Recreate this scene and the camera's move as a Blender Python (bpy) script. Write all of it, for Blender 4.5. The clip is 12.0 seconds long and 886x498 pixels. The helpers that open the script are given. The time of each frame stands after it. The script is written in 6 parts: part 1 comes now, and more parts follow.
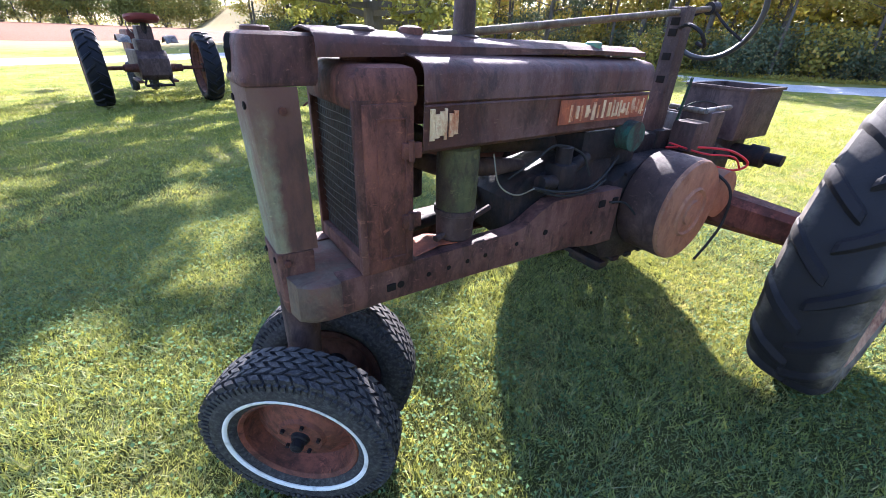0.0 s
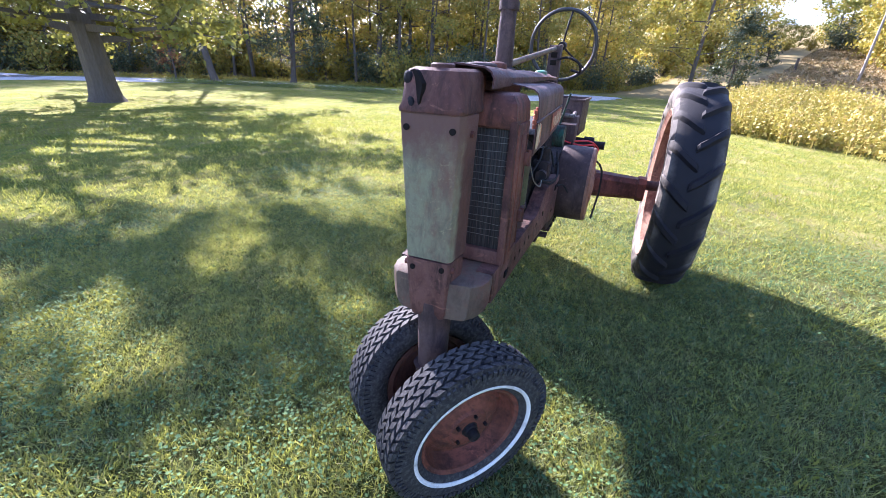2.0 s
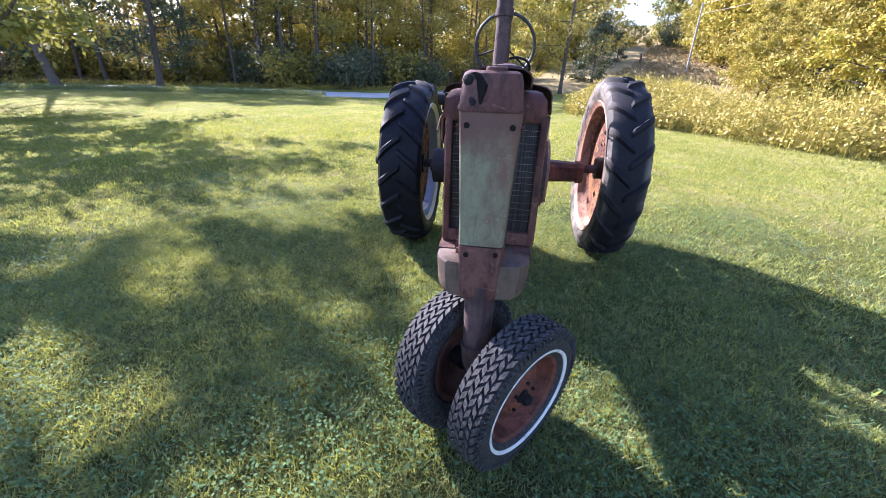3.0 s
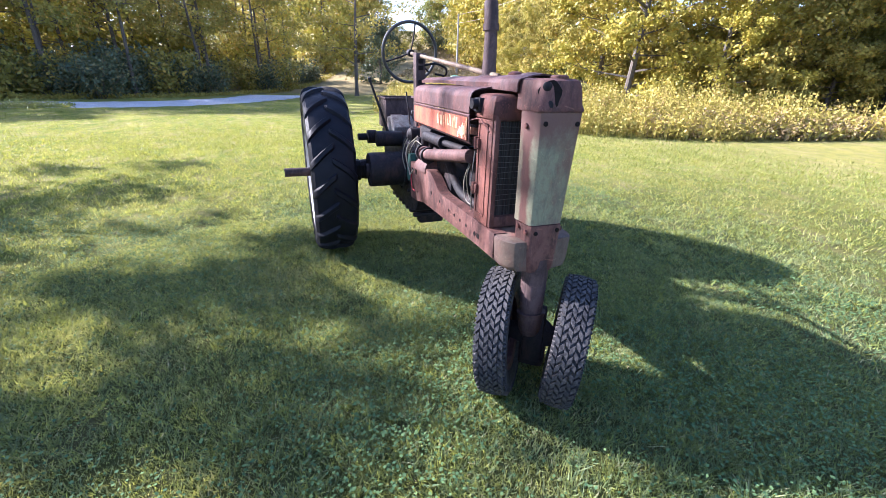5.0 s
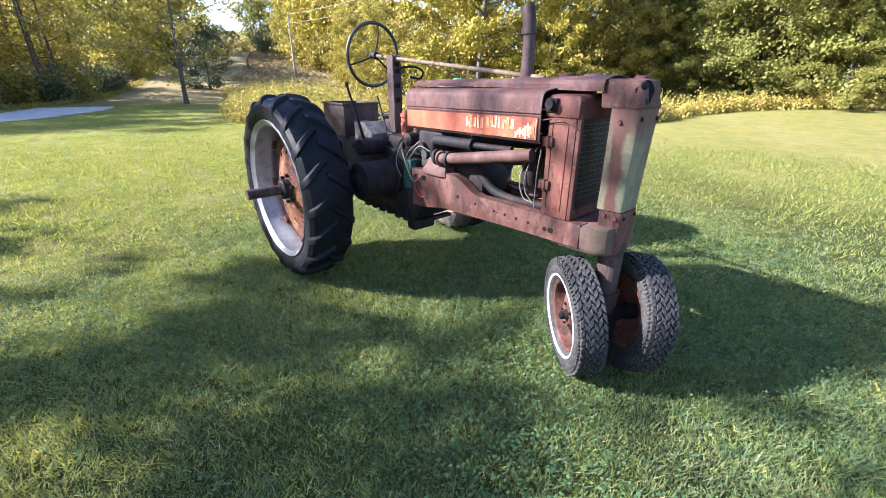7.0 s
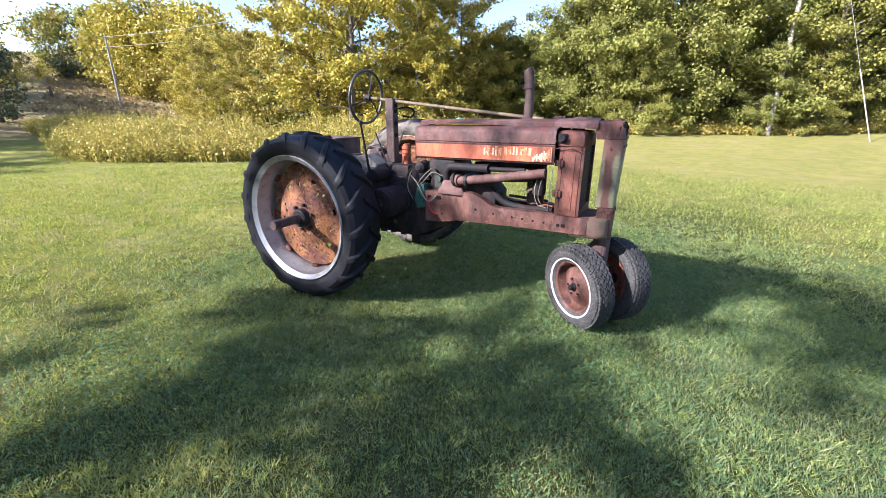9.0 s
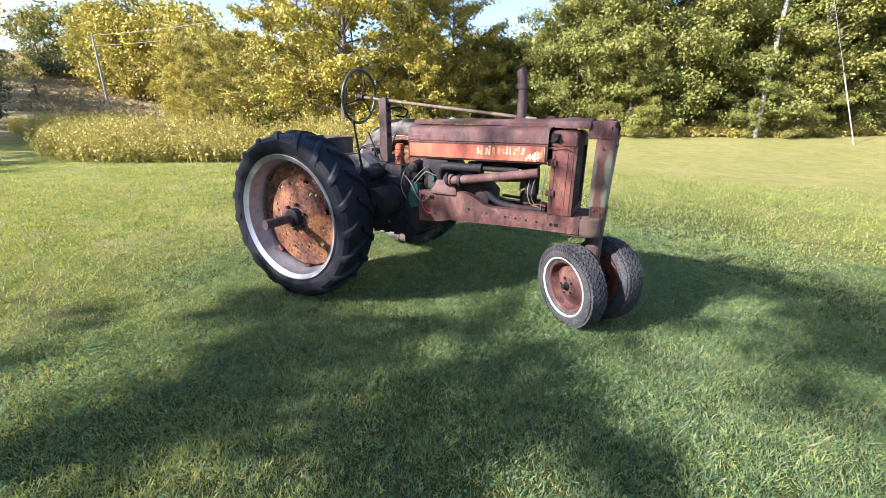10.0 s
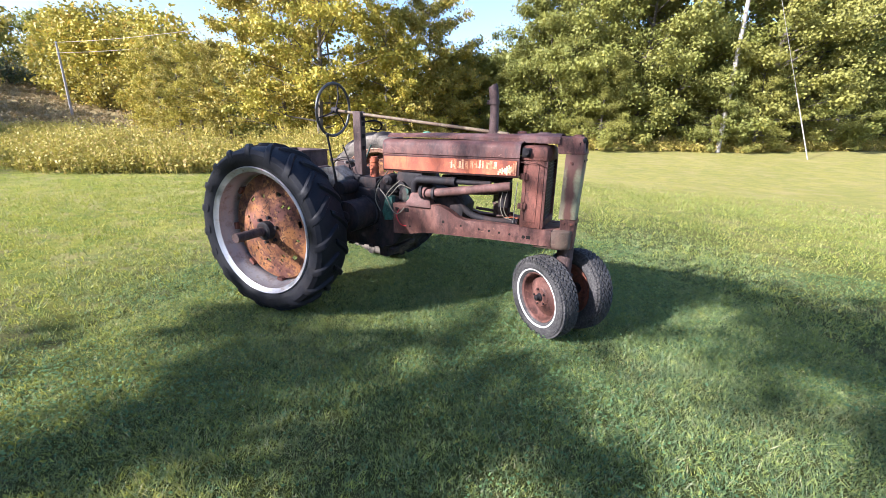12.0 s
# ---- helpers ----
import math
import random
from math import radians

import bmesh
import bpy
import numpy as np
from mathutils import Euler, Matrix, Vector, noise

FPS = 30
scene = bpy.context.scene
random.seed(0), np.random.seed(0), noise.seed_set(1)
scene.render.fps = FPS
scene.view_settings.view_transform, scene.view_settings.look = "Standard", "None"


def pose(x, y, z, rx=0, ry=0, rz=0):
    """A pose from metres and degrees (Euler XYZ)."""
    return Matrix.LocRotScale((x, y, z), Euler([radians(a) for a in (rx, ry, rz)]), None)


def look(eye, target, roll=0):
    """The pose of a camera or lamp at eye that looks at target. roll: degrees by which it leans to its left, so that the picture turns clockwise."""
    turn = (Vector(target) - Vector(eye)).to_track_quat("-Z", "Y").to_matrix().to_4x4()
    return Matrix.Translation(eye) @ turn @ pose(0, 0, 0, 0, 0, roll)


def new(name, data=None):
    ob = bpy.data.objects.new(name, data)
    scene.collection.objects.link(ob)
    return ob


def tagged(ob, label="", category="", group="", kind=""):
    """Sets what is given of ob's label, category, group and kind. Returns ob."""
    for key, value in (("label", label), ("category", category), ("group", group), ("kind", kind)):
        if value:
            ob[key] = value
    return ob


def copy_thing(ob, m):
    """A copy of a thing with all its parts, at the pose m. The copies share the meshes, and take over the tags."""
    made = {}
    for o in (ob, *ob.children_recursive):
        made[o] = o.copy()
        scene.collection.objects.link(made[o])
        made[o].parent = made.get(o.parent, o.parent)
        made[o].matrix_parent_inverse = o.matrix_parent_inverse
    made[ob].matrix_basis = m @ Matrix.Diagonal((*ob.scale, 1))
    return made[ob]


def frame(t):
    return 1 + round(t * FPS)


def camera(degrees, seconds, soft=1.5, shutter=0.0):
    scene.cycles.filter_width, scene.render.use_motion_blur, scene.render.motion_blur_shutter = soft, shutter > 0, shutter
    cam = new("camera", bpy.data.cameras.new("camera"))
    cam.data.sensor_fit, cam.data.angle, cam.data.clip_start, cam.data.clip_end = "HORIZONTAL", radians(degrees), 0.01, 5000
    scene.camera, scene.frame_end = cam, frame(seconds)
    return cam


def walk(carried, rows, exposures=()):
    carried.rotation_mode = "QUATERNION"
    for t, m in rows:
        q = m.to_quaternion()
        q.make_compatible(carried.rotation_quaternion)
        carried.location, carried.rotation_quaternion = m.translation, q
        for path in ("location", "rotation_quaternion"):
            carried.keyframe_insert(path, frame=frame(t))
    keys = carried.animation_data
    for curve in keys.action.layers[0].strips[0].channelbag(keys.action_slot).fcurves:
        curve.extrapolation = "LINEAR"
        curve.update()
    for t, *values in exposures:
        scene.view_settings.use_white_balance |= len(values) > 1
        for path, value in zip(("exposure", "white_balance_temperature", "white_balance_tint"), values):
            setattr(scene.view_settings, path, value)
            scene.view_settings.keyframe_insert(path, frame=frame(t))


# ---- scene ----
# ---- camera ----
cam = camera(94.5, 12.0, soft=0.65)
PATH = [
    (0, (-0.203, -1.179, 1.453), (0.815, 0.27, 0.524), 2.5),
    (0.5, (-0.454, -1.051, 1.469), (0.772, 0.247, 0.567), 3.0),
    (1, (-0.663, -0.861, 1.445), (0.736, 0.279, 0.582), 2.6),
    (1.5, (-0.851, -0.69, 1.455), (0.716, 0.245, 0.636), 2.8),
    (2, (-1.099, -0.486, 1.447), (0.596, 0.197, 0.633), 2.7),
    (2.5, (-1.229, -0.266, 1.415), (0.547, 0.166, 0.602), 2.4),
    (3, (-1.34, -0.029, 1.444), (0.476, 0.205, 0.638), 1.9),
    (3.5, (-1.478, 0.207, 1.455), (0.351, 0.236, 0.649), 1.7),
    (3.7, (-1.512, 0.289, 1.463), (0.319, 0.233, 0.658), 1.6),
    (5.3, (-1.335, 1.138, 1.432), (0.347, 0.379, 0.66), 1.3),
    (5.5, (-1.286, 1.227, 1.428), (0.36, 0.395, 0.655), 1.2),
    (6, (-1.113, 1.447, 1.419), (0.444, 0.459, 0.646), 0.9),
    (6.5, (-0.963, 1.677, 1.417), (0.509, 0.564, 0.647), 0.5),
    (7, (-0.829, 1.884, 1.434), (0.569, 0.673, 0.674), 0.1),
    (7.2, (-0.768, 1.935, 1.435), (0.606, 0.690, 0.675), 0.0),
    (8.8, (-0.343, 3.059, 1.483), (0.597, 1.408, 0.857), 0.2),
    (9, (-0.348, 3.053, 1.497), (0.587, 1.404, 0.861), 0.2),
    (9.5, (-0.341, 3.062, 1.487), (0.576, 1.4, 0.854), 0.4),
    (10, (-0.341, 3.062, 1.484), (0.562, 1.392, 0.854), 0.5),
    (10.5, (-0.344, 3.053, 1.494), (0.543, 1.374, 0.866), 0.5),
    (11, (-0.348, 3.064, 1.488), (0.516, 1.367, 0.878), 0.6),
    (11.5, (-0.36, 3.058, 1.493), (0.481, 1.344, 0.899), 0.9),
    (12, (-0.369, 3.061, 1.494), (0.446, 1.327, 0.92), 1.1),
]
EXPOSURES = [(0, 2.86, 5500, 22), (0.5, 2.98, 5400, 25), (1.0, 2.90, 5350, 28), (1.5, 2.82, 5350, 29), (2.5, 2.49, 5350, 29), (3.5, 2.42, 5350, 27), (5.5, 2.36, 5300, 24), (7.0, 2.22, 5450, 18), (9.0, 2.00, 5500, 18), (12.0, 2.00, 5500, 18)]
walk(cam, [(t, look(eye, target, roll)) for t, eye, target, roll in PATH], EXPOSURES)

# ---- light: clear October day, sun 30 degrees high ----
SUN_TO = Vector((0.6, 0.8, 0.58)).normalized()
world = bpy.data.worlds.new("sky")
scene.world = world
world.use_nodes = True
wn = world.node_tree
sky = wn.nodes.new("ShaderNodeTexSky")
sky.sky_type, sky.sun_disc = "NISHITA", False
sky.sun_elevation = math.asin(SUN_TO.z)
sky.sun_rotation = math.atan2(SUN_TO.x, SUN_TO.y)
sky.air_density, sky.dust_density = 1.0, 1.3
wn.nodes["Background"].inputs[1].default_value = 0.094
wn.links.new(sky.outputs[0], wn.nodes["Background"].inputs[0])
sun = new("sun", bpy.data.lights.new("sun", "SUN"))
sun.data.energy, sun.data.angle, sun.data.color = 5.0, radians(0.53), (1.0, 0.90, 0.75)
sun.matrix_world = look(SUN_TO * 50, (0, 0, 0))


# ---- materials ----
class Mat:
    """A small builder for node materials."""

    def __init__(self, name, rough=0.7, metal=0.0, spec=0.4):
        self.m = bpy.data.materials.new(name)
        self.m.use_nodes = True
        self.t = self.m.node_tree
        self.b = self.t.nodes["Principled BSDF"]
        self.b.inputs["Roughness"].default_value = rough
        self.b.inputs["Metallic"].default_value = metal
        self.b.inputs["Specular IOR Level"].default_value = spec
        self.coord = self.t.nodes.new("ShaderNodeTexCoord").outputs["Object"]

    def link(self, a, b):
        self.t.links.new(a, b)

    def noise(self, scale, detail=6.0, rough=0.6, stretch=None, distort=0.0):
        n = self.t.nodes.new("ShaderNodeTexNoise")
        n.inputs["Scale"].default_value = scale
        n.inputs["Detail"].default_value = detail
        n.inputs["Roughness"].default_value = rough
        n.inputs["Distortion"].default_value = distort
        src = self.coord
        if stretch:
            mp = self.t.nodes.new("ShaderNodeMapping")
            mp.inputs["Scale"].default_value = stretch
            self.link(src, mp.inputs["Vector"])
            src = mp.outputs[0]
        self.link(src, n.inputs["Vector"])
        return n.outputs["Fac"]

    def ramp(self, fac, lo, hi):
        r = self.t.nodes.new("ShaderNodeMapRange")
        r.inputs["From Min"].default_value, r.inputs["From Max"].default_value = lo, hi
        self.link(fac, r.inputs["Value"])
        return r.outputs[0]

    def mix(self, fac, a, b):
        n = self.t.nodes.new("ShaderNodeMix")
        n.data_type = "RGBA"
        for value, sock in ((fac, n.inputs[0]), (a, n.inputs[6]), (b, n.inputs[7])):
            if isinstance(value, (int, float)):
                sock.default_value = value
            elif isinstance(value, tuple):
                sock.default_value = (*value, 1)
            else:
                self.link(value, sock)
        return n.outputs[2]

    def math(self, op, a, b):
        n = self.t.nodes.new("ShaderNodeMath")
        n.operation = op
        for value, sock in ((a, n.inputs[0]), (b, n.inputs[1])):
            if isinstance(value, (int, float)):
                sock.default_value = value
            else:
                self.link(value, sock)
        return n.outputs[0]

    def axis(self, which):
        n = self.t.nodes.new("ShaderNodeSeparateXYZ")
        self.link(self.coord, n.inputs[0])
        return n.outputs[which]

    def color(self, c):
        if isinstance(c, tuple):
            self.b.inputs["Base Color"].default_value = (*c, 1)
        else:
            self.link(c, self.b.inputs["Base Color"])
        return self

    def rough(self, r):
        self.link(r, self.b.inputs["Roughness"])
        return self

    def bump(self, h, strength=0.4, dist=0.01):
        n = self.t.nodes.new("ShaderNodeBump")
        n.inputs["Strength"].default_value, n.inputs["Distance"].default_value = strength, dist
        self.link(h, n.inputs["Height"])
        self.link(n.outputs[0], self.b.inputs["Normal"])
        return self

    def island(self, which="Random Per Island"):
        return self.t.nodes.new("ShaderNodeNewGeometry").outputs[which]


def rusty(name, paint, rust=(0.16, 0.075, 0.05), dark=(0.06, 0.035, 0.03), amount=0.5, scale=5.0, rough=0.75, streak=1.0, edge=False):
    """Old paint over rusting iron: paint, rust and dark grime in two sizes of patch, streaked downwards."""
    m = Mat(name, rough, 0, 0.22)
    big = m.ramp(m.noise(scale, 9, 0.68, (1, 1, 0.45 if streak else 1)), 0.64 - amount * 0.45, 0.74 - amount * 0.42)
    c = m.mix(big, paint, rust)
    fine = m.ramp(m.noise(scale * 9, 8, 0.7), 0.5, 0.72)
    c = m.mix(m.math("MULTIPLY", fine, 0.65), c, rust)
    c = m.mix(m.math("MULTIPLY", m.ramp(m.noise(scale * 1.7, 7, 0.7, (1, 1, 0.3)), 0.45, 0.75), 0.7), c, dark)
    pale = tuple(min(0.75, k * v + 0.005) for k, v in zip((1.8, 1.7, 1.45), paint))
    c = m.mix(m.math("MULTIPLY", m.ramp(m.noise(scale * 26, 4, 0.7), 0.58, 0.72), 0.35), c, pale)
    c = m.mix(m.math("MULTIPLY", m.ramp(m.noise(scale * 3.6, 9, 0.74, (1, 1, 0.4), 0.5), 0.49, 0.60), 0.6), c, tuple(0.8 * v for v in dark))
    c = m.mix(m.math("MULTIPLY", m.ramp(m.noise(scale * 5.5, 8, 0.75, (0.5, 0.5, 1), 1.2), 0.595, 0.65), 0.5), c, pale)
    c = m.mix(m.math("MULTIPLY", m.ramp(m.noise(scale * 0.8, 5, 0.7, (1, 1, 0.5), 0.6), 0.5, 0.72), 0.4), c, tuple(min(0.7, k * v + 0.01) for k, v in zip((1.5, 1.4, 1.2), paint)))
    if edge:
        # bare rust behind the front corner and up at the top
        wob = m.math("MULTIPLY", m.math("SUBTRACT", m.noise(9, 7, 0.7), 0.5), 0.16)
        strip = m.math("MULTIPLY", m.ramp(m.axis(1), 0.0, 0.04), m.ramp(m.math("ADD", m.axis(0), m.math("MULTIPLY", wob, 0.4)), 0.075, 0.09))
        flank = m.math("MULTIPLY", m.ramp(m.math("ADD", m.axis(0), m.math("MULTIPLY", wob, 0.35)), 0.016, 0.036), m.math("SUBTRACT", 1.0, m.math("MULTIPLY", strip, 0.8)))
        c = m.mix(flank, c, m.mix(m.ramp(m.noise(6, 8, 0.7, (1, 1, 0.3)), 0.42, 0.6), (0.12, 0.058, 0.045), (0.055, 0.034, 0.03)))
        c = m.mix(m.math("MULTIPLY", m.ramp(m.math("ADD", m.axis(2), m.math("MULTIPLY", wob, 1.6)), 1.16, 1.27), 0.9), c, (0.12, 0.062, 0.052))
    m.color(c)
    m.rough(m.ramp(m.noise(scale * 4, 5), -1.6 + rough, 1.9 - rough))
    m.b.inputs["Roughness"].default_value = rough
    m.bump(m.math("ADD", m.noise(scale * 22, 8, 0.7), m.math("MULTIPLY", m.noise(scale * 1.5, 3, 0.5), 1.5)), 0.4, 0.005)
    return m.m


M_RUST = rusty("rusted_red_iron", (0.165, 0.063, 0.046), (0.088, 0.036, 0.027), (0.018, 0.011, 0.011), amount=0.5)
M_PINK = rusty("faded_red_sheet_metal", (0.14, 0.069, 0.056), (0.08, 0.034, 0.027), (0.016, 0.010, 0.010), amount=0.55, scale=4)
M_GREEN = rusty("faded_green_paint", (0.20, 0.20, 0.125), (0.155, 0.095, 0.068), (0.14, 0.125, 0.09), amount=0.36, scale=4.5, edge=True)
M_HOOD = rusty("weathered_hood_paint", (0.12, 0.066, 0.062), (0.078, 0.033, 0.028), (0.035, 0.026, 0.028), amount=0.5, scale=3.5, rough=0.55)
M_ORANGE = rusty("orange_primer", (0.40, 0.115, 0.05), (0.22, 0.065, 0.038), (0.12, 0.045, 0.035), amount=0.48, scale=4)
M_CREAM = rusty("cream_worn_patch", (0.62, 0.47, 0.30), (0.40, 0.125, 0.055), (0.26, 0.09, 0.05), amount=0.42, scale=11)
M_DARK = rusty("greasy_black_iron", (0.011, 0.010, 0.012), (0.034, 0.02, 0.018), (0.007, 0.007, 0.009), amount=0.35, scale=7, rough=0.8)
M_BLUEGREEN = rusty("old_green_casting", (0.025, 0.085, 0.066), (0.045, 0.03, 0.026), (0.012, 0.015, 0.015), amount=0.4, scale=8)
m = Mat("orange_rust_disc", 0.85, 0, 0.25)
c = m.mix(m.ramp(m.noise(3.2, 6, 0.6), 0.42, 0.58), (0.135, 0.058, 0.045), (0.21, 0.09, 0.03))
c = m.mix(m.math("MULTIPLY", m.ramp(m.noise(9, 7, 0.7), 0.46, 0.56), 0.85), c, (0.075, 0.028, 0.018))
c = m.mix(m.math("MULTIPLY", m.ramp(m.noise(17, 6, 0.7), 0.55, 0.63), 0.85), c, (0.30, 0.15, 0.055))
c = m.mix(m.math("MULTIPLY", m.ramp(m.noise(31, 6, 0.7), 0.53, 0.61), 0.9), c, (0.03, 0.015, 0.013))
m.color(c).bump(m.noise(60, 7, 0.7), 0.5, 0.004)
M_DISC = m.m
M_PIPE = rusty("heat_rusted_pipe", (0.125, 0.064, 0.054), (0.09, 0.046, 0.04), amount=0.45, scale=8)
M_ROD = rusty("dull_tan_rod", (0.17, 0.14, 0.09), (0.11, 0.075, 0.05), amount=0.4, scale=8)
M_STACK = rusty("sooty_stack_iron", (0.085, 0.056, 0.052), (0.052, 0.031, 0.028), (0.025, 0.018, 0.019), amount=0.5, scale=6)
M_CAN = rusty("faded_olive_can", (0.088, 0.094, 0.045), (0.06, 0.042, 0.03), (0.035, 0.03, 0.024), amount=0.35, scale=7)
M_RIM_TAN = rusty("dusty_tan_rim", (0.40, 0.24, 0.165), (0.22, 0.10, 0.07), (0.12, 0.07, 0.055), amount=0.35, scale=6, streak=0)
M_BOLSTER = rusty("grey_green_over_rust", (0.115, 0.085, 0.062), (0.125, 0.058, 0.045), (0.07, 0.045, 0.038), amount=0.5, scale=4)
M_TAN = rusty("rusted_tan_cover", (0.26, 0.14, 0.09), (0.18, 0.085, 0.055), (0.17, 0.088, 0.06), amount=0.3, scale=6)
M_FRIM = rusty("brick_red_wheel", (0.20, 0.066, 0.042), (0.115, 0.045, 0.03), (0.04, 0.022, 0.018), amount=0.45, scale=9, streak=0)
M_GREY = rusty("bare_grey_sheet", (0.17, 0.17, 0.16), (0.10, 0.07, 0.058), amount=0.35, scale=6)
M_ZINC2 = rusty("rusted_red_rim", (0.20, 0.10, 0.08), (0.13, 0.06, 0.045), amount=0.4, scale=7, streak=0)

m = Mat("galvanised_rim", 0.42, 0.6)
c = m.mix(m.ramp(m.noise(9, 8, 0.7), 0.50, 0.68), (0.30, 0.31, 0.335), (0.15, 0.095, 0.068))
m.color(m.mix(m.ramp(m.noise(60, 4), 0.35, 0.8), c, (0.36, 0.35, 0.345))).bump(m.noise(90, 5), 0.2, 0.002)
M_ZINC = m.m

m = Mat("worn_tyre_rubber", 0.55, 0, 0.16)
c = m.mix(m.ramp(m.noise(7, 8, 0.7), 0.35, 0.75), (0.004, 0.005, 0.008), (0.013, 0.013, 0.017))
m.color(m.mix(m.math("MULTIPLY", m.ramp(m.noise(45, 5, 0.7), 0.52, 0.8), 0.4), m.mix(m.math("MULTIPLY", m.ramp(m.noise(4, 6, 0.7), 0.55, 0.72), 0.4), c, (0.022, 0.019, 0.017)), (0.016, 0.016, 0.02))).bump(m.noise(70, 7, 0.7), 0.35, 0.004)
M_RUBBER = m.m

# dried mud and dust; the sunlit paleness of the sidewalls is in this colour too
m = Mat("mud_dusted_sunlit_tyre_rubber", 0.75, 0, 0.2)
c = m.mix(m.ramp(m.noise(6, 8, 0.7), 0.35, 0.7), (0.03, 0.028, 0.026), (0.11, 0.095, 0.08))
c = m.mix(m.math("MULTIPLY", m.ramp(m.noise(3, 7, 0.7), 0.45, 0.62), 0.7), c, (0.21, 0.18, 0.15))
radius = m.math("SQRT", m.math("ADD", m.math("POWER", m.axis(0), 2.0), m.math("POWER", m.axis(2), 2.0)), 0.0)
scrubbed = m.ramp(m.math("ADD", radius, m.math("MULTIPLY", m.noise(12, 6, 0.7), 0.02)), 0.648, 0.682)
aside = m.ramp(m.math("ADD", m.math("ABSOLUTE", m.axis(1), 0.0), m.math("MULTIPLY", m.noise(8, 6, 0.7), 0.06)), 0.125, 0.17)
c = m.mix(aside, (0.020, 0.019, 0.021), c)
m.color(m.mix(scrubbed, c, (0.014, 0.013, 0.016))).bump(m.noise(70, 7, 0.7), 0.35, 0.004)
M_MUD_SUNLIT = m.m

m = Mat("dusty_car_tyre_rubber", 0.8, 0, 0.3)
c = m.mix(m.ramp(m.noise(12, 8, 0.7), 0.35, 0.7), (0.013, 0.013, 0.016), (0.045, 0.043, 0.042))
m.color(m.mix(m.math("MULTIPLY", m.ramp(m.noise(70, 5, 0.7), 0.45, 0.75), 0.8), c, (0.115, 0.11, 0.105))).bump(m.noise(110, 6, 0.7), 0.4, 0.003)
M_FRUBBER = m.m

m = Mat("whitewall_stripe", 0.6)
m.color(m.mix(m.ramp(m.noise(14, 7, 0.7), 0.52, 0.75), (0.74, 0.73, 0.70), (0.30, 0.27, 0.24))).bump(m.noise(60, 4), 0.2, 0.002)
M_WHITE = m.m

m = Mat("radiator_core", 0.6, 0.3)
fins = m.noise(1.0, 3, 0.5, (30, 240, 4))
c = m.mix(m.ramp(fins, 0.4, 0.62), (0.012, 0.012, 0.014), (0.055, 0.055, 0.055))
m.color(m.mix(m.ramp(m.noise(7, 7, 0.7), 0.45, 0.75), c, (0.03, 0.022, 0.02))).bump(fins, 0.6, 0.004)
M_CORE = m.m
m = Mat("grey_wire", 0.45, 0.5)
m.color(m.mix(m.ramp(m.noise(30, 5), 0.4, 0.7), (0.20, 0.195, 0.185), (0.10, 0.075, 0.06)))
M_WIRE = m.m
m = Mat("black_cable", 0.75, 0, 0.15)
m.color(m.mix(m.noise(20, 3), (0.012, 0.012, 0.013), (0.03, 0.03, 0.03)))
M_CABLE = m.m
m = Mat("pale_cable", 0.55)
m.color(m.mix(m.noise(20, 3), (0.20, 0.18, 0.13), (0.10, 0.09, 0.07)))
M_PALE = m.m
m = Mat("red_cable", 0.45)
m.color(m.mix(m.noise(20, 3), (0.5, 0.02, 0.03), (0.36, 0.02, 0.02)))
M_RED = m.m
m = Mat("black_steering_plastic", 0.45)
m.color(m.mix(m.noise(25, 4), (0.012, 0.012, 0.013), (0.04, 0.038, 0.036))).bump(m.noise(80, 4), 0.2, 0.002)
M_WHEELRIM = m.m
# holes are solid plugs; the shade inside them is put into this black
m = Mat("black_hole_plug", 0.9, 0, 0.1)
m.color(m.mix(m.noise(30, 3), (0.008, 0.007, 0.007), (0.02, 0.016, 0.014)))
M_HOLE = m.m
m = Mat("red_seat_vinyl", 0.5)
m.color(m.mix(m.noise(8, 5), (0.15, 0.02, 0.022), (0.09, 0.014, 0.016)))
M_SEAT = m.m
m = Mat("fuel_cap_green", 0.5)
m.color(m.mix(m.ramp(m.noise(30, 5), 0.4, 0.7), (0.06, 0.24, 0.15), (0.14, 0.12, 0.08)))
M_CAP = m.m


